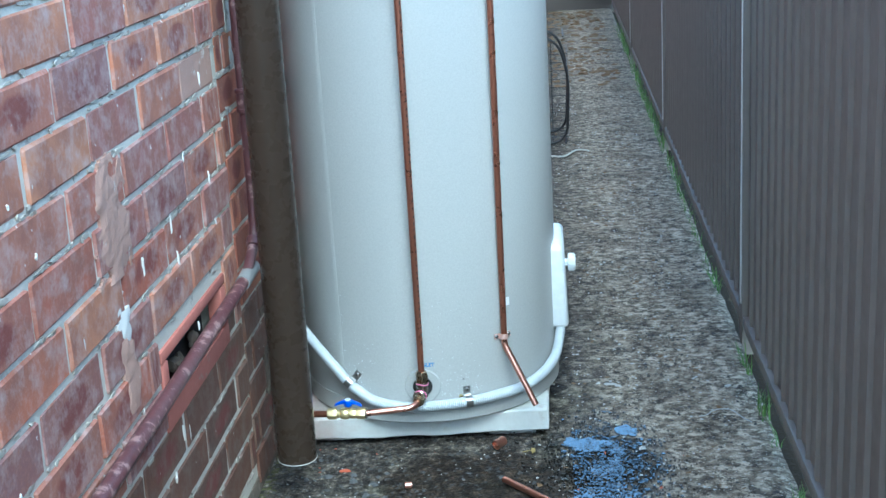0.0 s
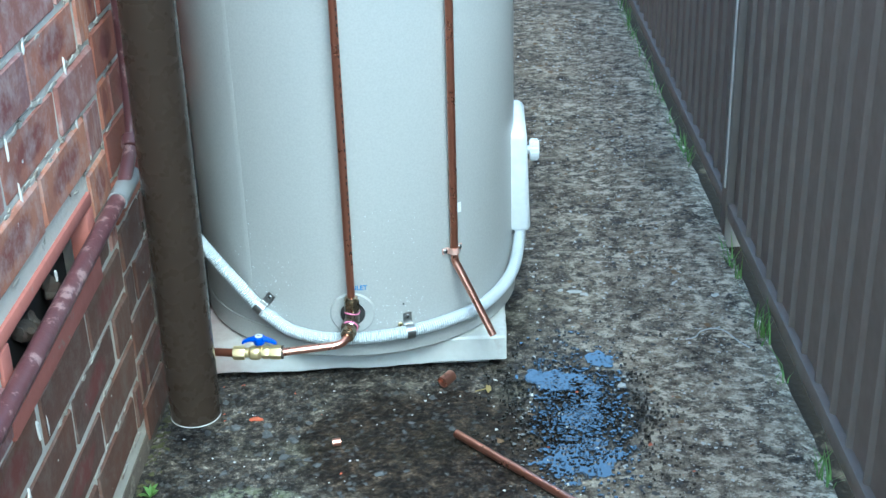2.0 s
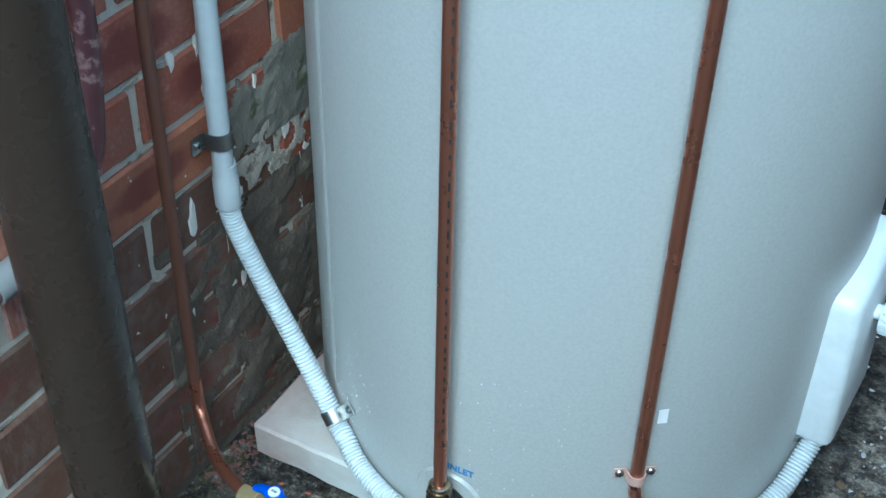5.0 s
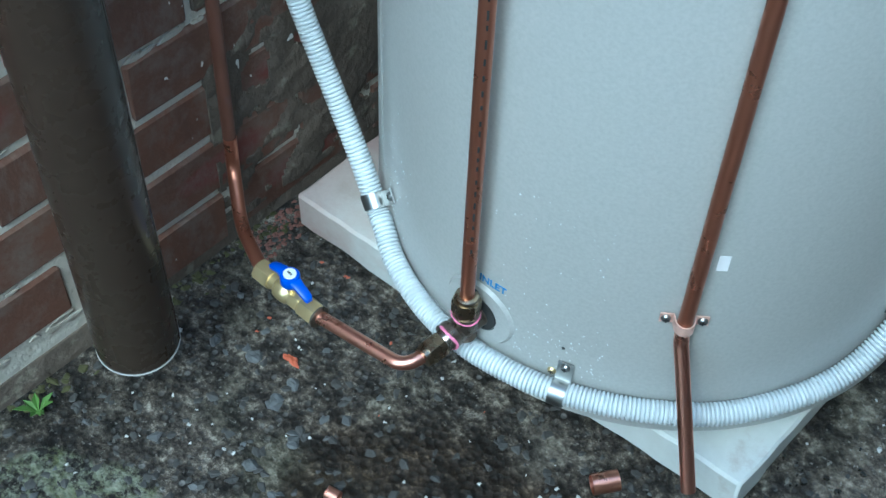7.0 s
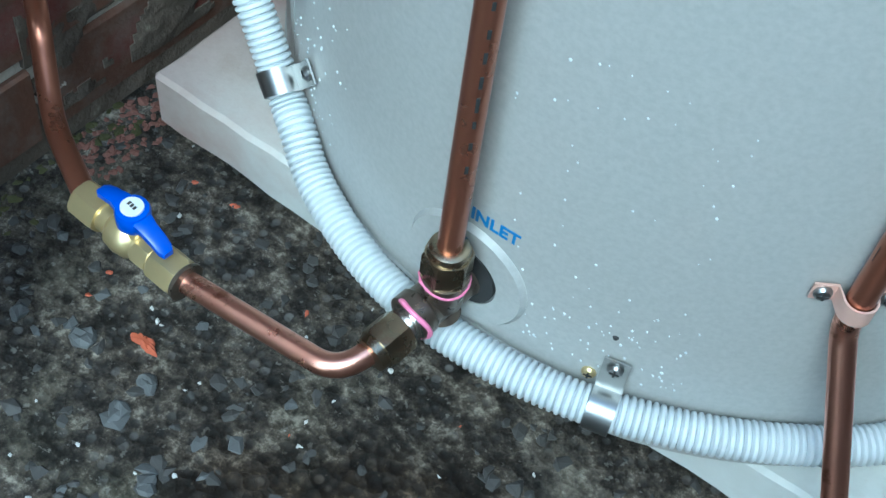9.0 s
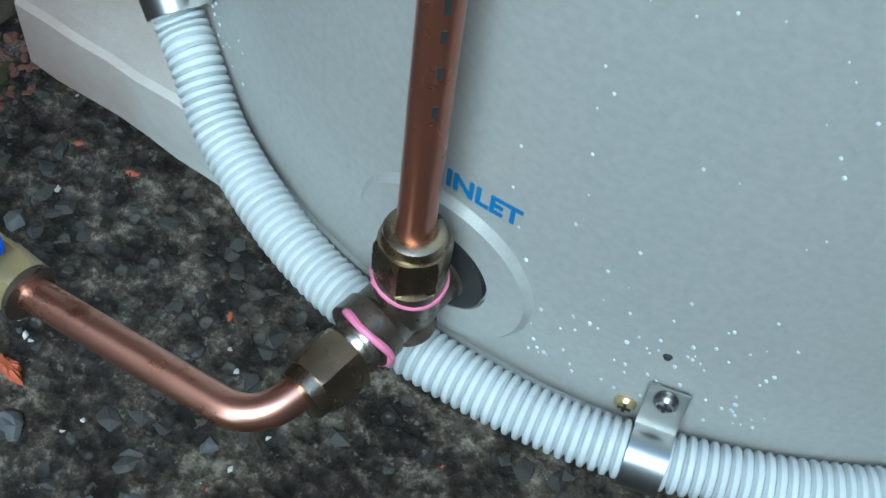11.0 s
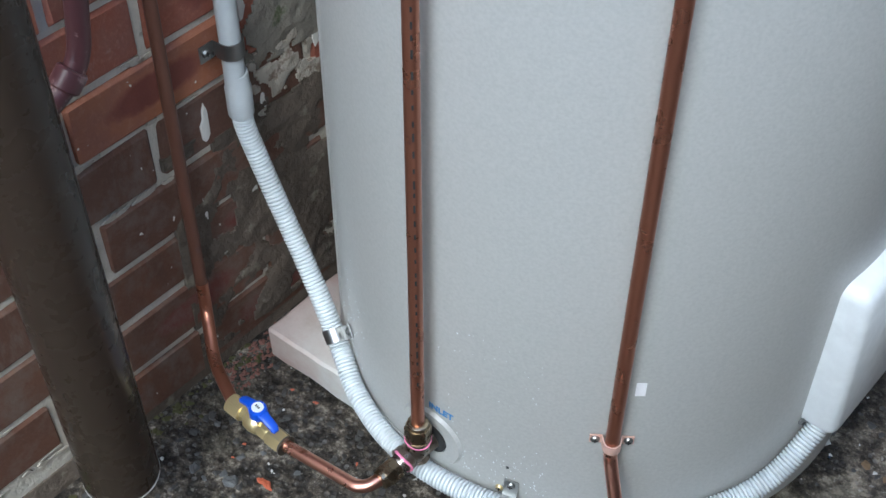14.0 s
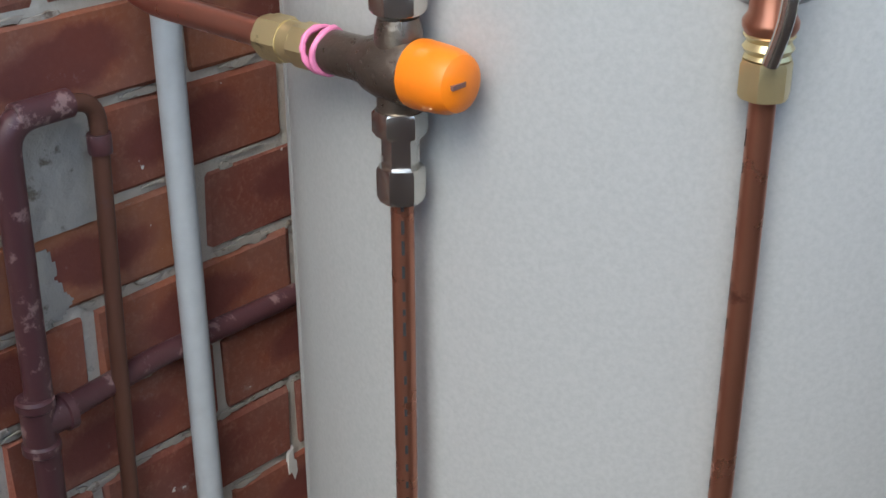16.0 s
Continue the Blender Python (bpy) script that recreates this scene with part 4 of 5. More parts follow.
# tempering valve at the outlet
temp = thing("tempering_valve", "dull bronze tempering valve with an orange cap", "valve", (0.34, -0.417, 1.1240))
TX, TY, TZ = 0.3325, -0.4195, 1.1135
tx = Vector((1, -0.03, 0.03)).normalized()
o = Vector((TX, TY, TZ))
bm = lathe([(0.010, -0.052), (0.0125, -0.052), (0.0125, -0.030), (0.0135, -0.024), (0.0165, -0.016), (0.0185, -0.006), (0.0185, 0.010), (0.0165, 0.016), (0.012, 0.018)], o, tx, 32)
lathe([(0.011, -0.028), (0.0125, -0.020), (0.013, 0.020), (0.011, 0.028)], o, (0, 0, 1), 28, bm)
part("valve_body", bm, BRONZE, temp)
capm = lathe([(0.0165, 0.014), (0.0185, 0.015), (0.0187, 0.018), (0.0182, 0.030), (0.0172, 0.039), (0.015, 0.0445), (0.010, 0.0475), (0.0, 0.048)], o, tx, 40)
cap = part("orange_cap", capm, ORANGE, temp, "orange plastic protective cap")
# raised dark block; its colour gives the slit in the cap its shade
part("slot", box(TX + 0.042, TX + 0.0484, TY - 0.012, TY - 0.002, TZ + 0.001, TZ + 0.0035), DUST_SLOT, cap, smooth=False)
for z0, h, mt in ((1.0770, 0.014, NICKEL), (1.0385, 0.020, NICKEL), (1.1440, 0.013, NICKEL)):
    part("union_nut", nut((TX, TY, z0), (0, 0, 1), 0.0265 if z0 != 1.0385 else 0.0235, h), mt, temp)
part("strainer_body", nut((TX, TY, 1.0560), (0, 0, 1), 0.018, 0.024), NICKEL, temp)
part("union_flange", lathe([(0.010, 0), (0.0165, 0.001), (0.0165, 0.003), (0.010, 0.004)], (TX, TY, 1.1560), (0, 0, 1), 28), NICKEL, temp)
up = lathe([(0.010, 0), (0.010, 0.03)], (TX, TY, 1.1580), (0, 0, 1), 24)
part("outlet_nipple", up, NICKEL, temp)
el = tube(bend([(TX, TY, 1.1850), (TX, TY, 1.2240), (0.350, -0.385, 1.2240)], 0.018), 0.0125, 20)
part("outlet_elbow", el, BRONZE, temp)
sealant((TX, TY, 1.1720), (0, 0, 1), 0.0115, 3, temp, 0.003)
sealant(o - tx * 0.054, tx, 0.0125, 4, temp, 0.003)
sealant(o - tx * 0.062, tx, 0.0125, 6, temp, 0.0025)
bn = nut(o - tx * 0.079, tx, 0.0235, 0.015)
lathe([(0.012, -0.012), (0.012, 0.002)], o - tx * 0.080, tx, 28, bn)
nut(o - tx * 0.108, tx, 0.0245, 0.020, bn)
part("brass_union", bn, BRASS, temp, "brass compression union")
hot = thing("warm_water_pipe", "copper pipe from the tempering valve to the wall", "pipe", (0.2, -0.417, 1.1240))
part("pipe", tube(bend([o - tx * 0.100, (0.10, -0.414, 1.1100), (0.042, -0.412, 1.1390), (0.035, -0.412, 2.4)], 0.035, 10), 0.0086, 20), COPPER, hot)

# relief valve
rel = thing("relief_valve", "brass temperature and pressure relief valve with lever", "valve", (0.5095, -0.352, 1.13))
q = high
part("drain_nut", nut(q - Vector((0, 0, 0.002)), (0, 0, 1), 0.0225, 0.019), BRASS, rel)
bm = lathe([(0.009, 0.017), (0.0115, 0.018), (0.0105, 0.020), (0.0125, 0.023), (0.0105, 0.026), (0.0125, 0.029), (0.010, 0.031)], q, (0, 0, 1), 28)
part("thread", bm, BRASS, rel)
bm = lathe([(0.012, 0.030), (0.0135, 0.033), (0.0135, 0.036), (0.0110, 0.040), (0.0110, 0.075), (0.014, 0.082), (0.014, 0.115), (0.008, 0.12)], q, (0, 0, 1), 28)
lathe([(0.014, 0.0), (0.014, 0.04)], on_tank(ANG_TP, Z_TP, -0.01), sd, 28, bm)
part("valve_body", bm, COPPER_OLD, rel)
part("lever", tube(bend([q + Vector((0.010, -0.016, 0.02)), q + Vector((0.018, -0.018, 0.045)), q + Vector((0.016, -0.016, 0.085)), q + Vector((0.0, -0.014, 0.12))], 0.02), 0.004, 12), NICKEL, rel, "bright steel easing lever")

# ---- downpipe ----
DX, DY, DR = 0.096, -0.612, 0.039
dp = thing("downpipe", "round dark brown coated downpipe beside the brick wall", "downpipe", (DX, DY, 0.08))
lean = (0.009, -0.018, 1)
part("pipe", hollow((DX, DY, 0.096), lean, DR, DR - 0.002, 2.43, 48), BROWN, dp)
part("rim", hollow((DX, DY, 0.0945), lean, DR + 0.0004, DR - 0.0022, 0.0018, 48), CHIP, dp, "pale bare cut edge of the pipe")
part("seam", tube([(DX + 0.0272, DY + 0.0272, 0.097), (DX + 0.0272 + 0.0216, DY + 0.0272 - 0.0433, 2.5)], 0.0012, 6), BROWN, dp, "folded lock seam of the pipe")
part("bracket", box(0.0, 0.06, -0.66, -0.616, 1.9, 1.93, 0.002), BROWN, dp)

# ---- terracotta vent ----
vent = thing("wall_vent", "terracotta wall vent frame with a dark broken opening", "vent", (0, -0.89, 0.4))
y0, y1 = VENT_Y
z0, z1 = VENT_Z
for b in ((-0.022, 0.006, y0, y1, z1 - 0.020, z1), (-0.022, 0.006, y0, y1, z0, z0 + 0.038), (-0.022, 0.006, y0, y0 + 0.032, z0 + 0.038, z1 - 0.022), (-0.022, 0.006, y1 - 0.034, y1, z0 + 0.038, z1 - 0.022)):
    part("frame_bar", box(*b, 0.003), TERRA, vent)
# solid block behind the frame; its colour supplies the opening's shade
part("cavity", box(-0.22, -0.045, y0 + 0.004, y1 - 0.004, z0 + 0.004, z1 - 0.004), DARK, vent, "near-black block for the shade behind the opening")
bm = bmesh.new()
for k in range(7):
    rr = random.Random(k)
    bmesh.ops.create_icosphere(bm, subdivisions=2, radius=rr.uniform(0.008, 0.016), matrix=Matrix.Translation((-0.034 + rr.uniform(-0.01, 0.008), rr.uniform(y0 + 0.06, y1 - 0.06), z0 + 0.042 + rr.uniform(0, 0.01))))
for v in bm.verts:
    v.co += Vector((noise.noise(v.co * 60), noise.noise(v.co * 60 + Vector((5, 0, 0))), noise.noise(v.co * 60 + Vector((0, 5, 0))))) * 0.008
tagged(part("rubble", bm, RENDER), "dusty rubble lying in the vent opening", "rubble", kind="stuff")

# ---- loose things on the path ----
off = thing("copper_offcut", "cut length of copper pipe lying on the path", "pipe offcut", (0.6, -0.65, 0.008))
a, b = Vector((0.503, -0.555, 0.0105)), Vector((0.79, -0.868, 0.0105))
part("pipe", hollow(a, b - a, 0.0068, 0.0058, (b - a).length, 20), COPPER, off)
st = thing("copper_coupling", "short copper coupling lying on the path", "pipe coupling", (0.49, -0.375, 0.01))
part("ring", hollow((0.480, -0.396, 0.0125), (0.60, 0.80, 0.05), 0.0105, 0.0090, 0.026, 24), COPPER, st)
st2 = thing("copper_coupling", "short copper coupling lying on the path", "pipe coupling", (0.30, -0.59, 0.008))
part("ring", hollow((0.302, -0.571, 0.0085), (0.95, 0.2, 0), 0.0066, 0.0056, 0.013, 20), COPPER, st2)
flake = thing("clay_chip", "small red clay chip on the path", "chip", (0.16, -0.476, 0.003))
part("chip", blob((0.166, -0.488, 0.003), (0, 0, 1), 0.017, 0.009, 0.003, 3), REDCHIP, flake)

# puddle: ragged sheet of water standing between the stones
def water(name, cx, cy, w, h, seed, cut, lift=0.0):
    bm = bmesh.new()
    step = 0.0028
    nj, ni = int(w / step), int(h / step)
    vs = {}

    def val(j, i):
        x, y = cx - w / 2 + j * step, cy - h / 2 + i * step
        e = 1 - ((2 * j / nj - 1) ** 2 + (2 * i / ni - 1) ** 2)
        return noise.fractal((x * 26, y * 26, seed), 0.65, 2.2, 6) * 0.75 + e * 0.85 - cut - 0.38

    def vert(j, i):
        if (j, i) not in vs:
            vs[j, i] = bm.verts.new((cx - w / 2 + j * step, cy - h / 2 + i * step, 0.0026 + lift))
        return vs[j, i]
    for j in range(nj):
        for i in range(ni):
            if sum(val(p, q) > 0 for p, q in ((j, i), (j + 1, i), (j + 1, i + 1), (j, i + 1))) >= 3:
                bm.faces.new((vert(j, i), vert(j + 1, i), vert(j + 1, i + 1), vert(j, i + 1)))
    rim = [e for e in bm.edges if len(e.link_faces) == 1]
    ex = bmesh.ops.extrude_edge_only(bm, edges=rim)
    for q in ex["geom"]:
        if isinstance(q, bmesh.types.BMVert):
            q.co.z = -0.006
    return tagged(part(name, bm, WATER, smooth=False), "shallow clear puddle on the dark concrete path", "puddle", "puddles", "stuff")


for k, (x, y, w, h, cut) in enumerate(((0.668, -0.378, 0.15, 0.09, 0.0), (0.768, -0.315, 0.07, 0.09, 0.1), (0.728, -0.455, 0.07, 0.15, 0.1), (0.710, -0.50, 0.08, 0.10, 0.12), (0.698, -0.625, 0.17, 0.15, 0.0))):
    water("puddle", x, y, w, h, 40 + k * 3.7, cut, -0.0004 * k)
rr = random.Random(31)
bm = bmesh.new()
for k in range(2200):
    x, y = rr.gauss(0.71, 0.065), rr.gauss(-0.49, 0.12)
    s = rr.uniform(0.0007, 0.0034) * (1.3 if rr.random() < 0.1 else 0.8)
    c = [Vector((x + s * rr.uniform(0.6, 1.5) * math.cos(t), y + s * rr.uniform(0.5, 1.1) * math.sin(t), 0.0034)) for t in (0, 1.05, 2.1, 3.14, 4.2, 5.24)]
    rings(bm, [[p - Vector((0, 0, 0.006)) for p in c], c])
tagged(part("wet_specks", bm, WATER, smooth=False), "small glinting wet specks round the puddles", "water", kind="stuff")

# wire guard leaning at the far side of the tank
gu = thing("wire_basket", "black rounded wire mesh basket standing on the path", "basket", (0.40, 2.72, 0))
gx0, gx1, gz0, gz1, gy = 0.27, 0.695, 0.006, 0.47, 2.72
for yy in (gy, gy + 0.26):
    part("rim_wire", tube(bend([(gx0, yy, gz0), (gx1 - 0.015, yy, gz0), (gx1, yy, 0.30), (gx1 - 0.05, yy, gz1), (gx0, yy, gz1), (gx0, yy, gz0)], 0.08, 8), 0.006, 8), BLACK, gu)
for k in range(9):
    x = gx0 + 0.03 + k * 0.040
    part("wire", tube([(x, gy, gz0), (x, gy, gz1 - 0.02)], 0.0022, 6), BLACK, gu)
for k in range(11):
    z = gz0 + 0.03 + k * 0.036
    part("wire", tube([(gx0, gy, z), (gx1 - 0.01, gy, z)], 0.0018, 6), BLACK, gu)
    part("wire", tube([(gx1 - 0.006, gy, z), (gx1 - 0.006, gy + 0.26, z)], 0.0018, 6), BLACK, gu)
for z in (gz0, gz1):
    for x in (gx0, gx1 - 0.02):
        part("wire", tube([(x, gy, z), (x, gy + 0.26, z)], 0.004, 6), BLACK, gu)
cl = thing("white_clip", "white plastic clip hung on the wire basket", "clip", (0.52, 2.49, 0.06))
part("clip_body", box(0.495, 0.54, 2.472, 2.492, 0.05, 0.115, 0.004), WHITE, cl)
cb = thing("thin_rope", "pale thin rope lying across the path", "rope", (0.7, 2.1, 0.01))
part("rope", tube(spline([(0.45, 2.44, 0.008), (0.58, 2.47, 0.008), (0.66, 2.44, 0.008), (0.72, 2.56, 0.008), (0.78, 2.52, 0.008)], 0.02), 0.004, 8), CHIP, cb)


th = thing("pale_thread", "thin pale curled thread lying on the path", "thread", (0.98, -0.23, 0.004))
part("strand", tube(spline([(0.926, -0.250, 0.005), (0.944, -0.243, 0.005), (0.958, -0.222, 0.005), (0.980, -0.212, 0.005), (1.002, -0.222, 0.005), (1.020, -0.262, 0.005), (1.036, -0.288, 0.005)], 0.006), 0.0011, 6), CHIP, th)
for k, (x, y, w, h) in enumerate(((0.738, -0.047, 0.030, 0.009), (0.758, -0.059, 0.014, 0.008), (0.712, -0.040, 0.010, 0.006), (1.011, -0.075, 0.015, 0.010), (0.79, -0.405, 0.013, 0.017))):
    sc = thing("paint_scrap", "small curled scrap of pale paint on the path", "scrap", (x, y, 0.003), "paint scraps on the path")
    part("scrap", blob((x, y, 0.003), (0, 0, 1), w, h, 0.0025, 300 + k, None, 14), CHIP, sc)
lf = thing("yellow_leaf", "small withered yellow leaf on the wet path", "leaf", (0.559, -0.405, 0.003))
part("blade", blob((0.559, -0.405, 0.003), (0, 0, 1), 0.008, 0.026, 0.002, 321, None, 14), STRAW, lf)
part("stalk", tube([(0.559, -0.405, 0.004), (0.548, -0.411, 0.005), (0.536, -0.413, 0.003)], 0.0009, 6), STRAW, lf)
for k, (x, y, q) in enumerate(((0.133, -0.511, 0.0095), (0.189, -0.531, 0.0085), (0.237, -0.553, 0.008), (0.224, -0.599, 0.008), (0.187, -0.506, 0.008), (0.09, -0.525, 0.007))):
    pb = thing("loose_stone", "broken blue-grey stone set in the worn path", "stone", (x, y, 0), "loose stones by the downpipe")
    rk = random.Random(700 + k)
    bm = bmesh.new()
    bmesh.ops.create_icosphere(bm, subdivisions=2, radius=1, matrix=Matrix.Translation((x, y, 0.0015)) @ Matrix.Rotation(rk.uniform(0, 3), 4, 'Z') @ Matrix.Diagonal((q, q * 0.75, q * 0.5, 1)))
    for v in bm.verts:
        v.co += Vector((noise.noise(v.co * 160), noise.noise(v.co * 160 + Vector((7, 0, 0))), noise.noise(v.co * 160 + Vector((0, 7, 0))))) * q * 0.45
    part("stone", bm, STONE2, pb, smooth=False)


def tuft(y, n, seed, spread=0.05, tall=0.06):
    rr = random.Random(seed)
    bm = bmesh.new()
    for k in range(n):
        yy = y + rr.gauss(0, spread)
        x = fence_x(yy) - 0.022 + rr.uniform(-0.014, 0.010)
        a = rr.uniform(0, 6.28)
        L = tall * rr.uniform(0.5, 1.3)
        lean = rr.uniform(0.2, 0.9)
        d = Vector((math.cos(a), math.sin(a), 0))
        s = Vector((-d.y, d.x, 0)) * 0.0022
        b = Vector((x, yy, -0.012))
        prev = None
        rows = []
        for i in range(4):
            t = i / 3
            p = b + d * L * lean * t * t + Vector((0, 0, L * (t - 0.25 * lean * t * t)))
            rows.append((p - s * (1 - t * 0.9), p + s * (1 - t * 0.9)))
        vs = [[bm.verts.new(p) for p in r] for r in rows]
        for p, q in zip(vs, vs[1:]):
            bm.faces.new((p[0], p[1], q[1], q[0]))
    return bm


gb = bmesh.new()
for k, (y, n, sp, tl) in enumerate(((-0.68, 14, 0.02, 0.06), (-0.38, 5, 0.012, 0.06), (-0.22, 20, 0.016, 0.085), (0.05, 18, 0.03, 0.06), (0.09, 6, 0.02, 0.05), (0.70, 24, 0.05, 0.05), (0.95, 20, 0.1, 0.05), (1.3, 24, 0.16, 0.05), (1.9, 40, 0.22, 0.07),
                                   (2.6, 60, 0.3, 0.09), (3.4, 70, 0.35, 0.1), (4.4, 80, 0.5, 0.1), (5.6, 80, 0.6, 0.12))):
    t = tuft(y, n, 50 + k, sp, tl)
    me = bpy.data.meshes.new("t")
    t.to_mesh(me)
    gb.from_mesh(me)
    bpy.data.meshes.remove(me)
    t.free()
tagged(part("grass", gb, GREEN, smooth=False), "thin green grass tufts along the fence foot", "grass", kind="stuff")

weed = thing("small_weed", "small green weed at the foot of the wall", "weed", (0.03, -0.70, 0))
for k in range(8):
    d = Vector((math.cos(k * 0.85), math.sin(k * 0.85), 0))
    e = Vector((-d.y, d.x, 0)) * 0.0035
    b0, sL, up = Vector((0.03, -0.70, 0.0)), 0.012 + 0.005 * (k % 3), 0.008 + 0.006 * (k % 2)
    pts = [b0, b0 + d * sL * 0.5 + e + Vector((0, 0, up)), b0 + d * sL + Vector((0, 0, up * 1.2)), b0 + d * sL * 0.5 - e + Vector((0, 0, up))]
    bm = bmesh.new()
    rings(bm, [pts, [p + Vector((0, 0, 0.0008)) for p in pts]])
    part("leaf", bm, GREEN, weed)


def scatter(name, label, cat, mat, count, seed, place, size):
    rr = random.Random(seed)
    bm = bmesh.new()
    for k in range(count):
        x, y = place(rr)
        s = rr.uniform(*size)
        m = Matrix.Translation((x, y, s * 0.04)) @ Matrix.Rotation(rr.uniform(0, 6.28), 4, 'Z') @ Matrix.Diagonal((s, s * rr.uniform(0.5, 0.9), s * rr.uniform(0.25, 0.5), 1))
        r = bmesh.ops.create_icosphere(bm, subdivisions=1, radius=1, matrix=m)
        for v in r["verts"]:
            v.co += Vector((rr.uniform(-1, 1), rr.uniform(-1, 1), rr.uniform(-0.4, 0.4))) * s * 0.36
    return tagged(part(name, bm, mat, smooth=False), label, cat, kind="stuff")


wide_ = lambda rr: (rr.uniform(0.55, 1.0), rr.uniform(-0.9, 4.0))
scatter("grey_gravel", "embedded dark grey aggregate stones in the path", "gravel", STONE, 900, 1, lambda rr: (rr.uniform(0.02, 0.65), rr.uniform(-1.0, -0.3)), (0.002, 0.0068))
scatter("grey_gravel", "dark aggregate stones standing out of the worn path", "gravel", STONE, 700, 21, lambda rr: (rr.uniform(0.6, 1.05), rr.uniform(-0.9, 1.2)), (0.002, 0.006))
scatter("grey_gravel", "loose grey stones near the downpipe foot", "gravel", STONE2, 90, 12, lambda rr: (rr.uniform(0.06, 0.5), rr.uniform(-0.95, -0.42)), (0.003, 0.0085))
scatter("red_chips", "small red brick chips on the path", "chips", REDCHIP, 34, 14, lambda rr: (rr.uniform(0.06, 0.9), rr.uniform(-0.9, 0.2)), (0.0018, 0.0045))
scatter("brick_dust", "red brick dust and crumbs between slab and wall", "dust", DUST_SLOT, 900, 15, lambda rr: (rr.uniform(0.008, 0.05), rr.uniform(-0.42, 0.2)), (0.0012, 0.0045))
scatter("moss", "olive moss crumbs along the foot of the wall", "moss", MOSS, 150, 17, lambda rr: (abs(rr.gauss(0.004, 0.012)) + 0.004, rr.uniform(-1.1, -0.36)), (0.002, 0.007))
scatter("pale_flecks", "scattered pale chips and grit on the path", "grit", CHIP, 1500, 2, wide_, (0.0012, 0.0048))
scatter("pale_grit", "fine pale grit round the slab", "grit", CHIP, 130, 5, lambda rr: (rr.uniform(0.05, 0.7), rr.uniform(-0.75, -0.30)), (0.001, 0.003))
scatter("leaf_litter", "brown leaf litter at the far end of the path", "leaves", LEAF, 420, 3, lambda rr: (rr.uniform(0.4, 1.0), rr.uniform(4.2, 7.8)), (0.01, 0.03))
scatter("leaf_crumbs", "brown crumbs of leaf on the path", "leaves", LEAF, 160, 6, lambda rr: (rr.uniform(0.5, 1.0), rr.uniform(-0.6, 3.5)), (0.003, 0.009))

# ---- smears and splashes on the brick ----


def smear(name, label, y0, y1, z0, z1, seed, cut, thick, mat, step=0.004, sc=18.0):
    """A ragged skin of mortar over the brick faces."""
    bm = bmesh.new()
    ny, nz = int((y1 - y0) / step), int((z1 - z0) / step)
    val = {}
    for j in range(ny + 1):
        for i in range(nz + 1):
            y, z = y0 + j * step, z0 + i * step
            edge = min(j / ny, 1 - j / ny, 1.0) * min(i / nz + 0.25, 1 - i / nz)
            f = noise.fractal((y * sc, z * sc, seed), 0.9, 2.1, 5) * 0.5 + min(edge * 3.2, 0.6) - cut
            val[j, i] = f
    vs = {}

    def at(j, i):
        if (j, i) not in vs:
            f = val[j, i]
            y, z = y0 + j * step, z0 + i * step
            h = -0.0012 + thick * min(1, max(0, f) * 3) + 0.35 * thick * noise.noise((y * 70, z * 70, seed))
            vs[j, i] = bm.verts.new((0.0060 + h, y, z))
        return vs[j, i]
    for j in range(ny):
        for i in range(nz):
            if sum(val[p] > 0 for p in ((j, i), (j + 1, i), (j + 1, i + 1), (j, i + 1))) >= 3:
                bm.faces.new((at(j, i), at(j + 1, i), at(j + 1, i + 1), at(j, i + 1)))
    rim = [e for e in bm.edges if len(e.link_faces) == 1]
    ex = bmesh.ops.extrude_edge_only(bm, edges=rim)
    for v in ex["geom"]:
        if isinstance(v, bmesh.types.BMVert):
            v.co.x = -0.004
    return tagged(part(name, bm, mat), label, "smear", kind="stuff")


smear("cement_smear", "grey cement smeared over the bricks", -0.31, -0.10, 0.38, 0.50, 3, 0.20, 0.0025, CEMENT, 0.003, 26)
smear("cement_smear", "rough brown cement render low on the bricks", -0.43, 0.50, 0.03, 0.35, 5, 0.04, 0.0035, RENDER)
smear("cement_smear", "grey cement patch between the pipes", -0.478, -0.398, 0.925, 1.015, 9, -0.55, 0.002, PATCH, 0.003, 22)
smear("cement_smear", "grey cement patch between the pipes", -0.48, -0.43, 0.85, 0.93, 11, 0.34, 0.002, PATCH, 0.003, 26)
smear("lime_splash", "white lime splash on the bricks", -1.275, -1.215, 0.575, 0.635, 13, 0.12, 0.003, LIME)
smear("spalled_face", "pink spalled face across two bricks", -1.325, -1.165, 0.675, 0.865, 17, 0.10, 0.003, SPALL)
smear("spalled_face", "pink spalled face of a brick", -1.285, -1.185, 0.475, 0.59, 19, 0.15, 0.003, SPALL)
smear("mortar_drip", "pale mortar smears over the joints", -0.39, -0.08, 0.315, 0.45, 23, 0.56, 0.002, OLDMORTAR, 0.003, 40)
bm = bmesh.new()
rr = random.Random(21)
crumbs = bmesh.new()
for k in range(34):
    y, z = rr.uniform(-0.40, 0.02), rr.uniform(0.22, 0.62)
    blob((0.004, y, z), (1, 0, 0), rr.uniform(0.004, 0.012), rr.uniform(0.012, 0.05), 0.0016, 100 + k, bm, 10)
for k in range(60):
    y, z = rr.uniform(-1.9, -0.62), rr.uniform(0.1, 1.2)
    blob((0.004, y, z), (1, 0, 0), rr.uniform(0.003, 0.008), rr.uniform(0.006, 0.035), 0.0014, 200 + k, bm, 10)
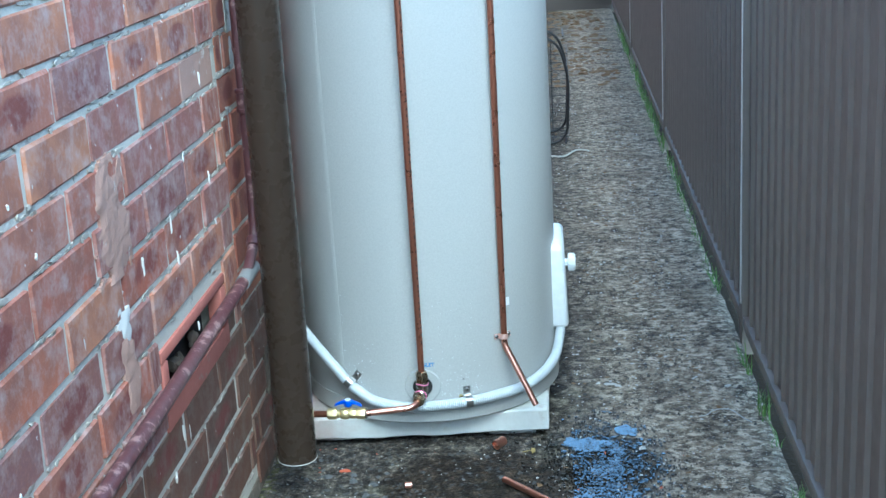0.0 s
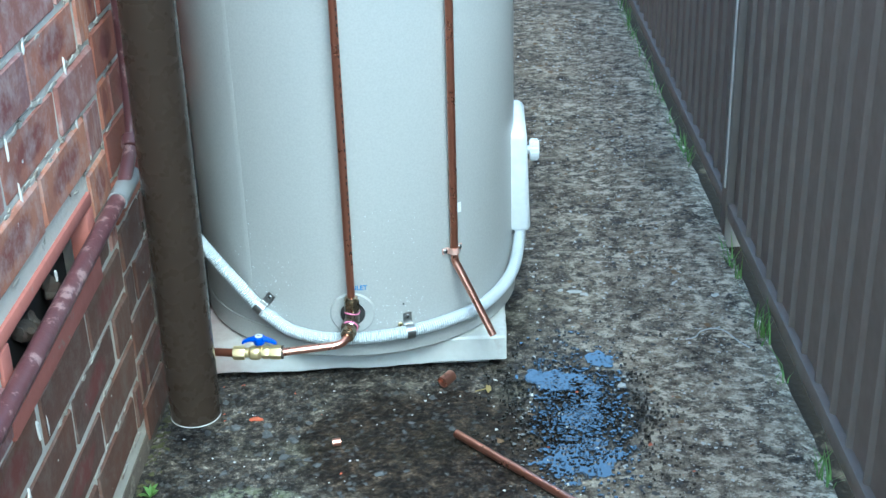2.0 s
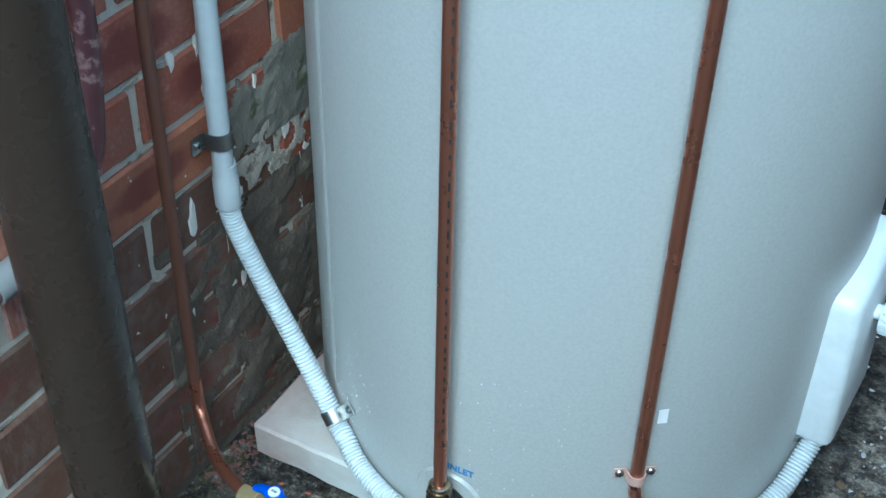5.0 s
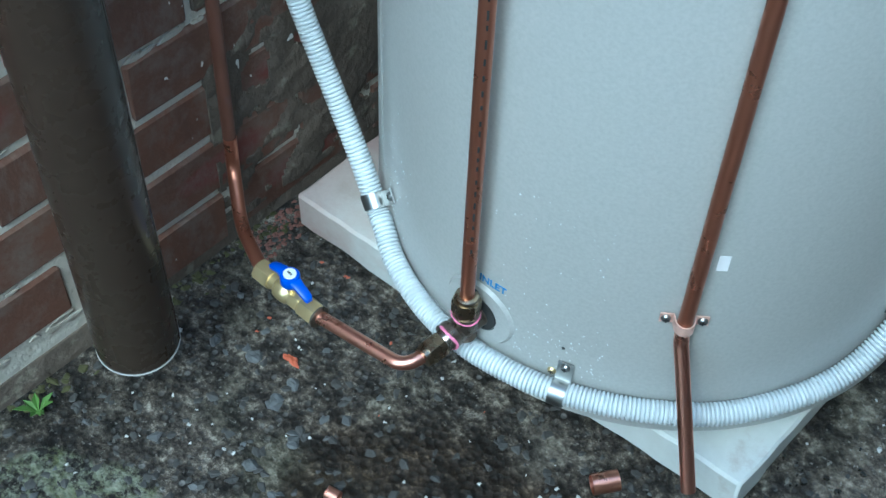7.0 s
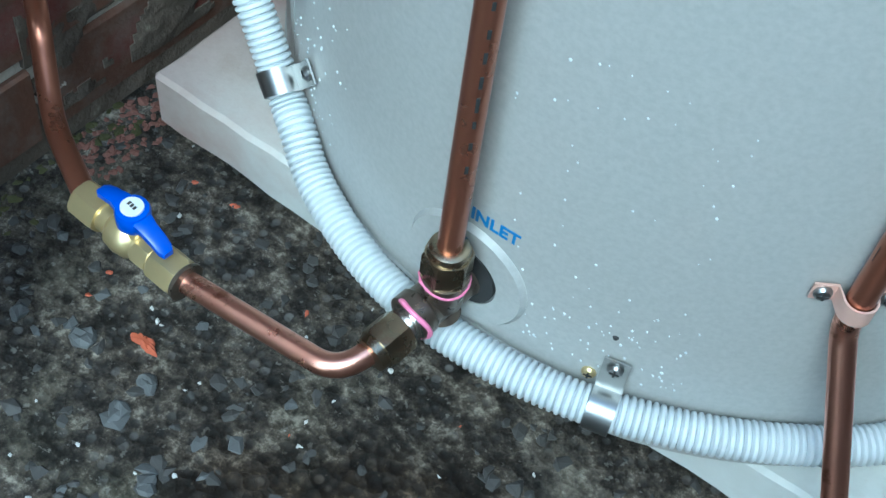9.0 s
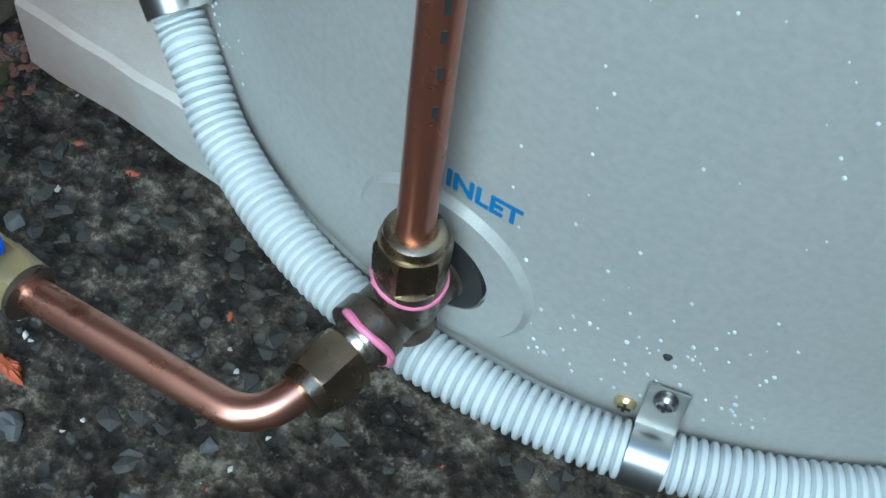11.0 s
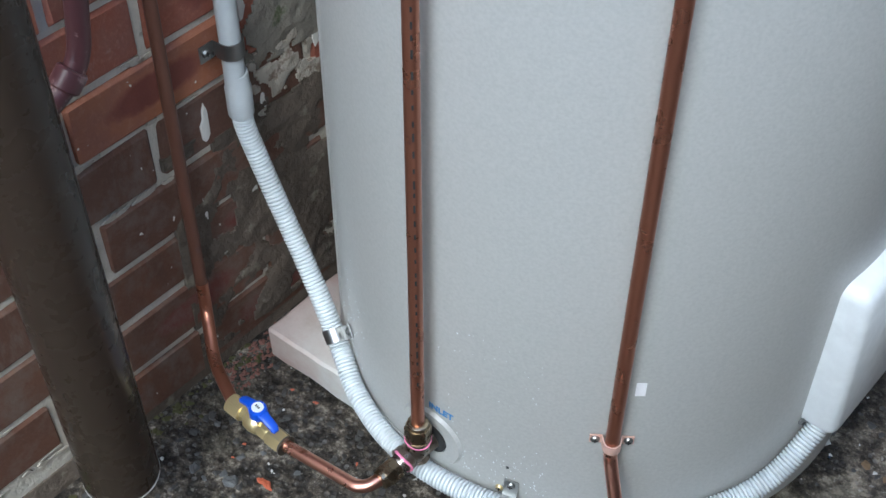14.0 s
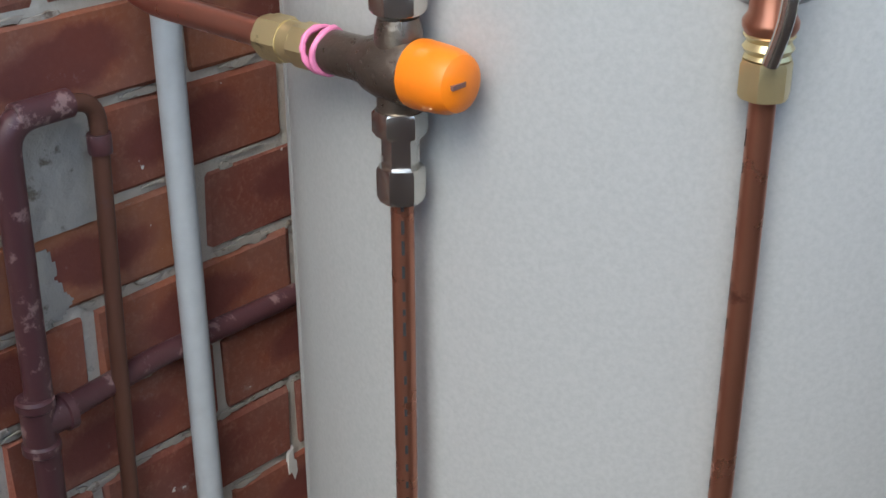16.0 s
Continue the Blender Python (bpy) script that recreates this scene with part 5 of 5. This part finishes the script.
for k in range(700):
    y = rr.uniform(-1.9, 0.05)
    if y < -0.575:
        z = -0.0127 + COURSE * rr.randrange(1, 17)
        if VENT_Y[0] - 0.03 < y < VENT_Y[1] + 0.03 and VENT_Z[0] - 0.02 < z < VENT_Z[1] + 0.02:
            continue
    else:
        z = 0.012 + 0.0768 * rr.randrange(4, 16)
    blob((0.0030, y, z + rr.gauss(0, 0.0035)), (1, 0, 0), rr.uniform(0.008, 0.040), rr.uniform(0.004, 0.009), 0.0007, 500 + k, crumbs, 10)
tagged(part("mortar_crumbs", crumbs, OLDMORTAR), "ragged mortar squeezed over the brick edges", "mortar", kind="stuff")
tagged(part("lime_drips", bm, LIME), "pale lime drips and splashes on the bricks", "drips", kind="stuff")

# ---- bricks ----
shapes = []
for k in range(6):
    rr = random.Random(k + 11)
    bm = box(-0.05, 0.0035 + 0.0012 * (k % 3), -0.1145, 0.1145, -0.0378, 0.0378, 0.0032, 1)
    for v in bm.verts:
        v.co += Vector((rr.uniform(-0.0008, 0.0008), rr.uniform(-0.0032, 0.0026), rr.uniform(-0.0022, 0.0018)))
    bmesh.ops.recalc_face_normals(bm, faces=bm.faces)
    me = bpy.data.meshes.new("brick")
    bm.to_mesh(me)
    bm.free()
    me.materials.append(BRICK)
    shapes.append(me)

low_shapes, clean_shapes = [], []
for s in shapes:
    c = s.copy()
    c.materials[0] = BRICK_CLEAN
    clean_shapes.append(c)
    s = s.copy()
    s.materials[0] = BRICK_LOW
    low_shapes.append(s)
pale_shape = shapes[0].copy()
pale_shape.name = "pale_brick"
pale_shape.materials[0] = SPALL
rr = random.Random(77)
rest = []


def lay(y_from, y_to, z_bed, odd, even, pitch, course, known):
    k = 0
    while z_bed + (k + 1) * course < 2.5:
        z = z_bed + (k + 0.5) * course
        jog = rr.uniform(-0.008, 0.008)
        j0 = known[k] if k in known else (odd if k % 2 else even) + jog
        i = math.floor((y_from - j0) / pitch)
        while j0 + i * pitch < y_to:
            a, b = max(j0 + i * pitch, y_from), min(j0 + (i + 1) * pitch, y_to)
            i += 1
            if b - a < 0.03 or z < 0.03:
                continue
            if z + 0.03 > VENT_Z[0] and z - 0.03 < VENT_Z[1] and b > VENT_Y[0] and a < VENT_Y[1]:
                if a < VENT_Y[0] - 0.04:
                    b = VENT_Y[0]
                elif b > VENT_Y[1] + 0.04:
                    a = VENT_Y[1]
                else:
                    continue
            m = Matrix.Translation((rr.uniform(-0.001, 0.0008), (a + b) / 2, z)) @ Matrix.Diagonal((1, (b - a - 0.011) / 0.229, course / 0.0862, 1))
            if -1.95 < a < 0.1 and z < 1.36:
                pale = abs((a + b) / 2 + 0.71) < 0.11 and abs(z - 0.885) < 0.039 and y_to < 0
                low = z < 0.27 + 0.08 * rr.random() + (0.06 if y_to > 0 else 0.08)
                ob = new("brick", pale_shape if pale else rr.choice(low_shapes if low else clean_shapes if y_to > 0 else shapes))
                ob.parent = wall
                ob.matrix_basis = m
            else:
                rest.append(m)
        k += 1


lay(-4.2, -0.575, -0.0127, -0.845, -0.936, 0.231, COURSE, {2: -0.784, 3: -0.90, 4: -0.785, 7: -0.885, 8: -0.768, 9: -0.86, 10: -0.938, 11: -0.825, 12: -0.932})
lay(-0.575, 7.95, 0.012, -0.310, -0.428, 0.211, 0.0768, {2: -0.42, 6: -0.425, 8: -0.434, 10: -0.422, 11: -0.306})
verts, faces = [], []
cube = [Vector((x, y, z)) for x in (-0.05, 0.004) for y in (-0.1145, 0.1145) for z in (-0.0378, 0.0378)]
for m in rest:
    o = len(verts)
    verts += [m @ p for p in cube]
    faces += [[o + i for i in f] for f in ((0, 1, 3, 2), (4, 6, 7, 5), (0, 4, 5, 1), (2, 3, 7, 6), (0, 2, 6, 4), (1, 5, 7, 3))]
me = bpy.data.meshes.new("far_bricks")
me.from_pydata(verts, [], faces)
me.materials.append(BRICK_FAR)
fb = new("far_bricks", me)
fb.parent = wall
fb["kind"] = "stuff"
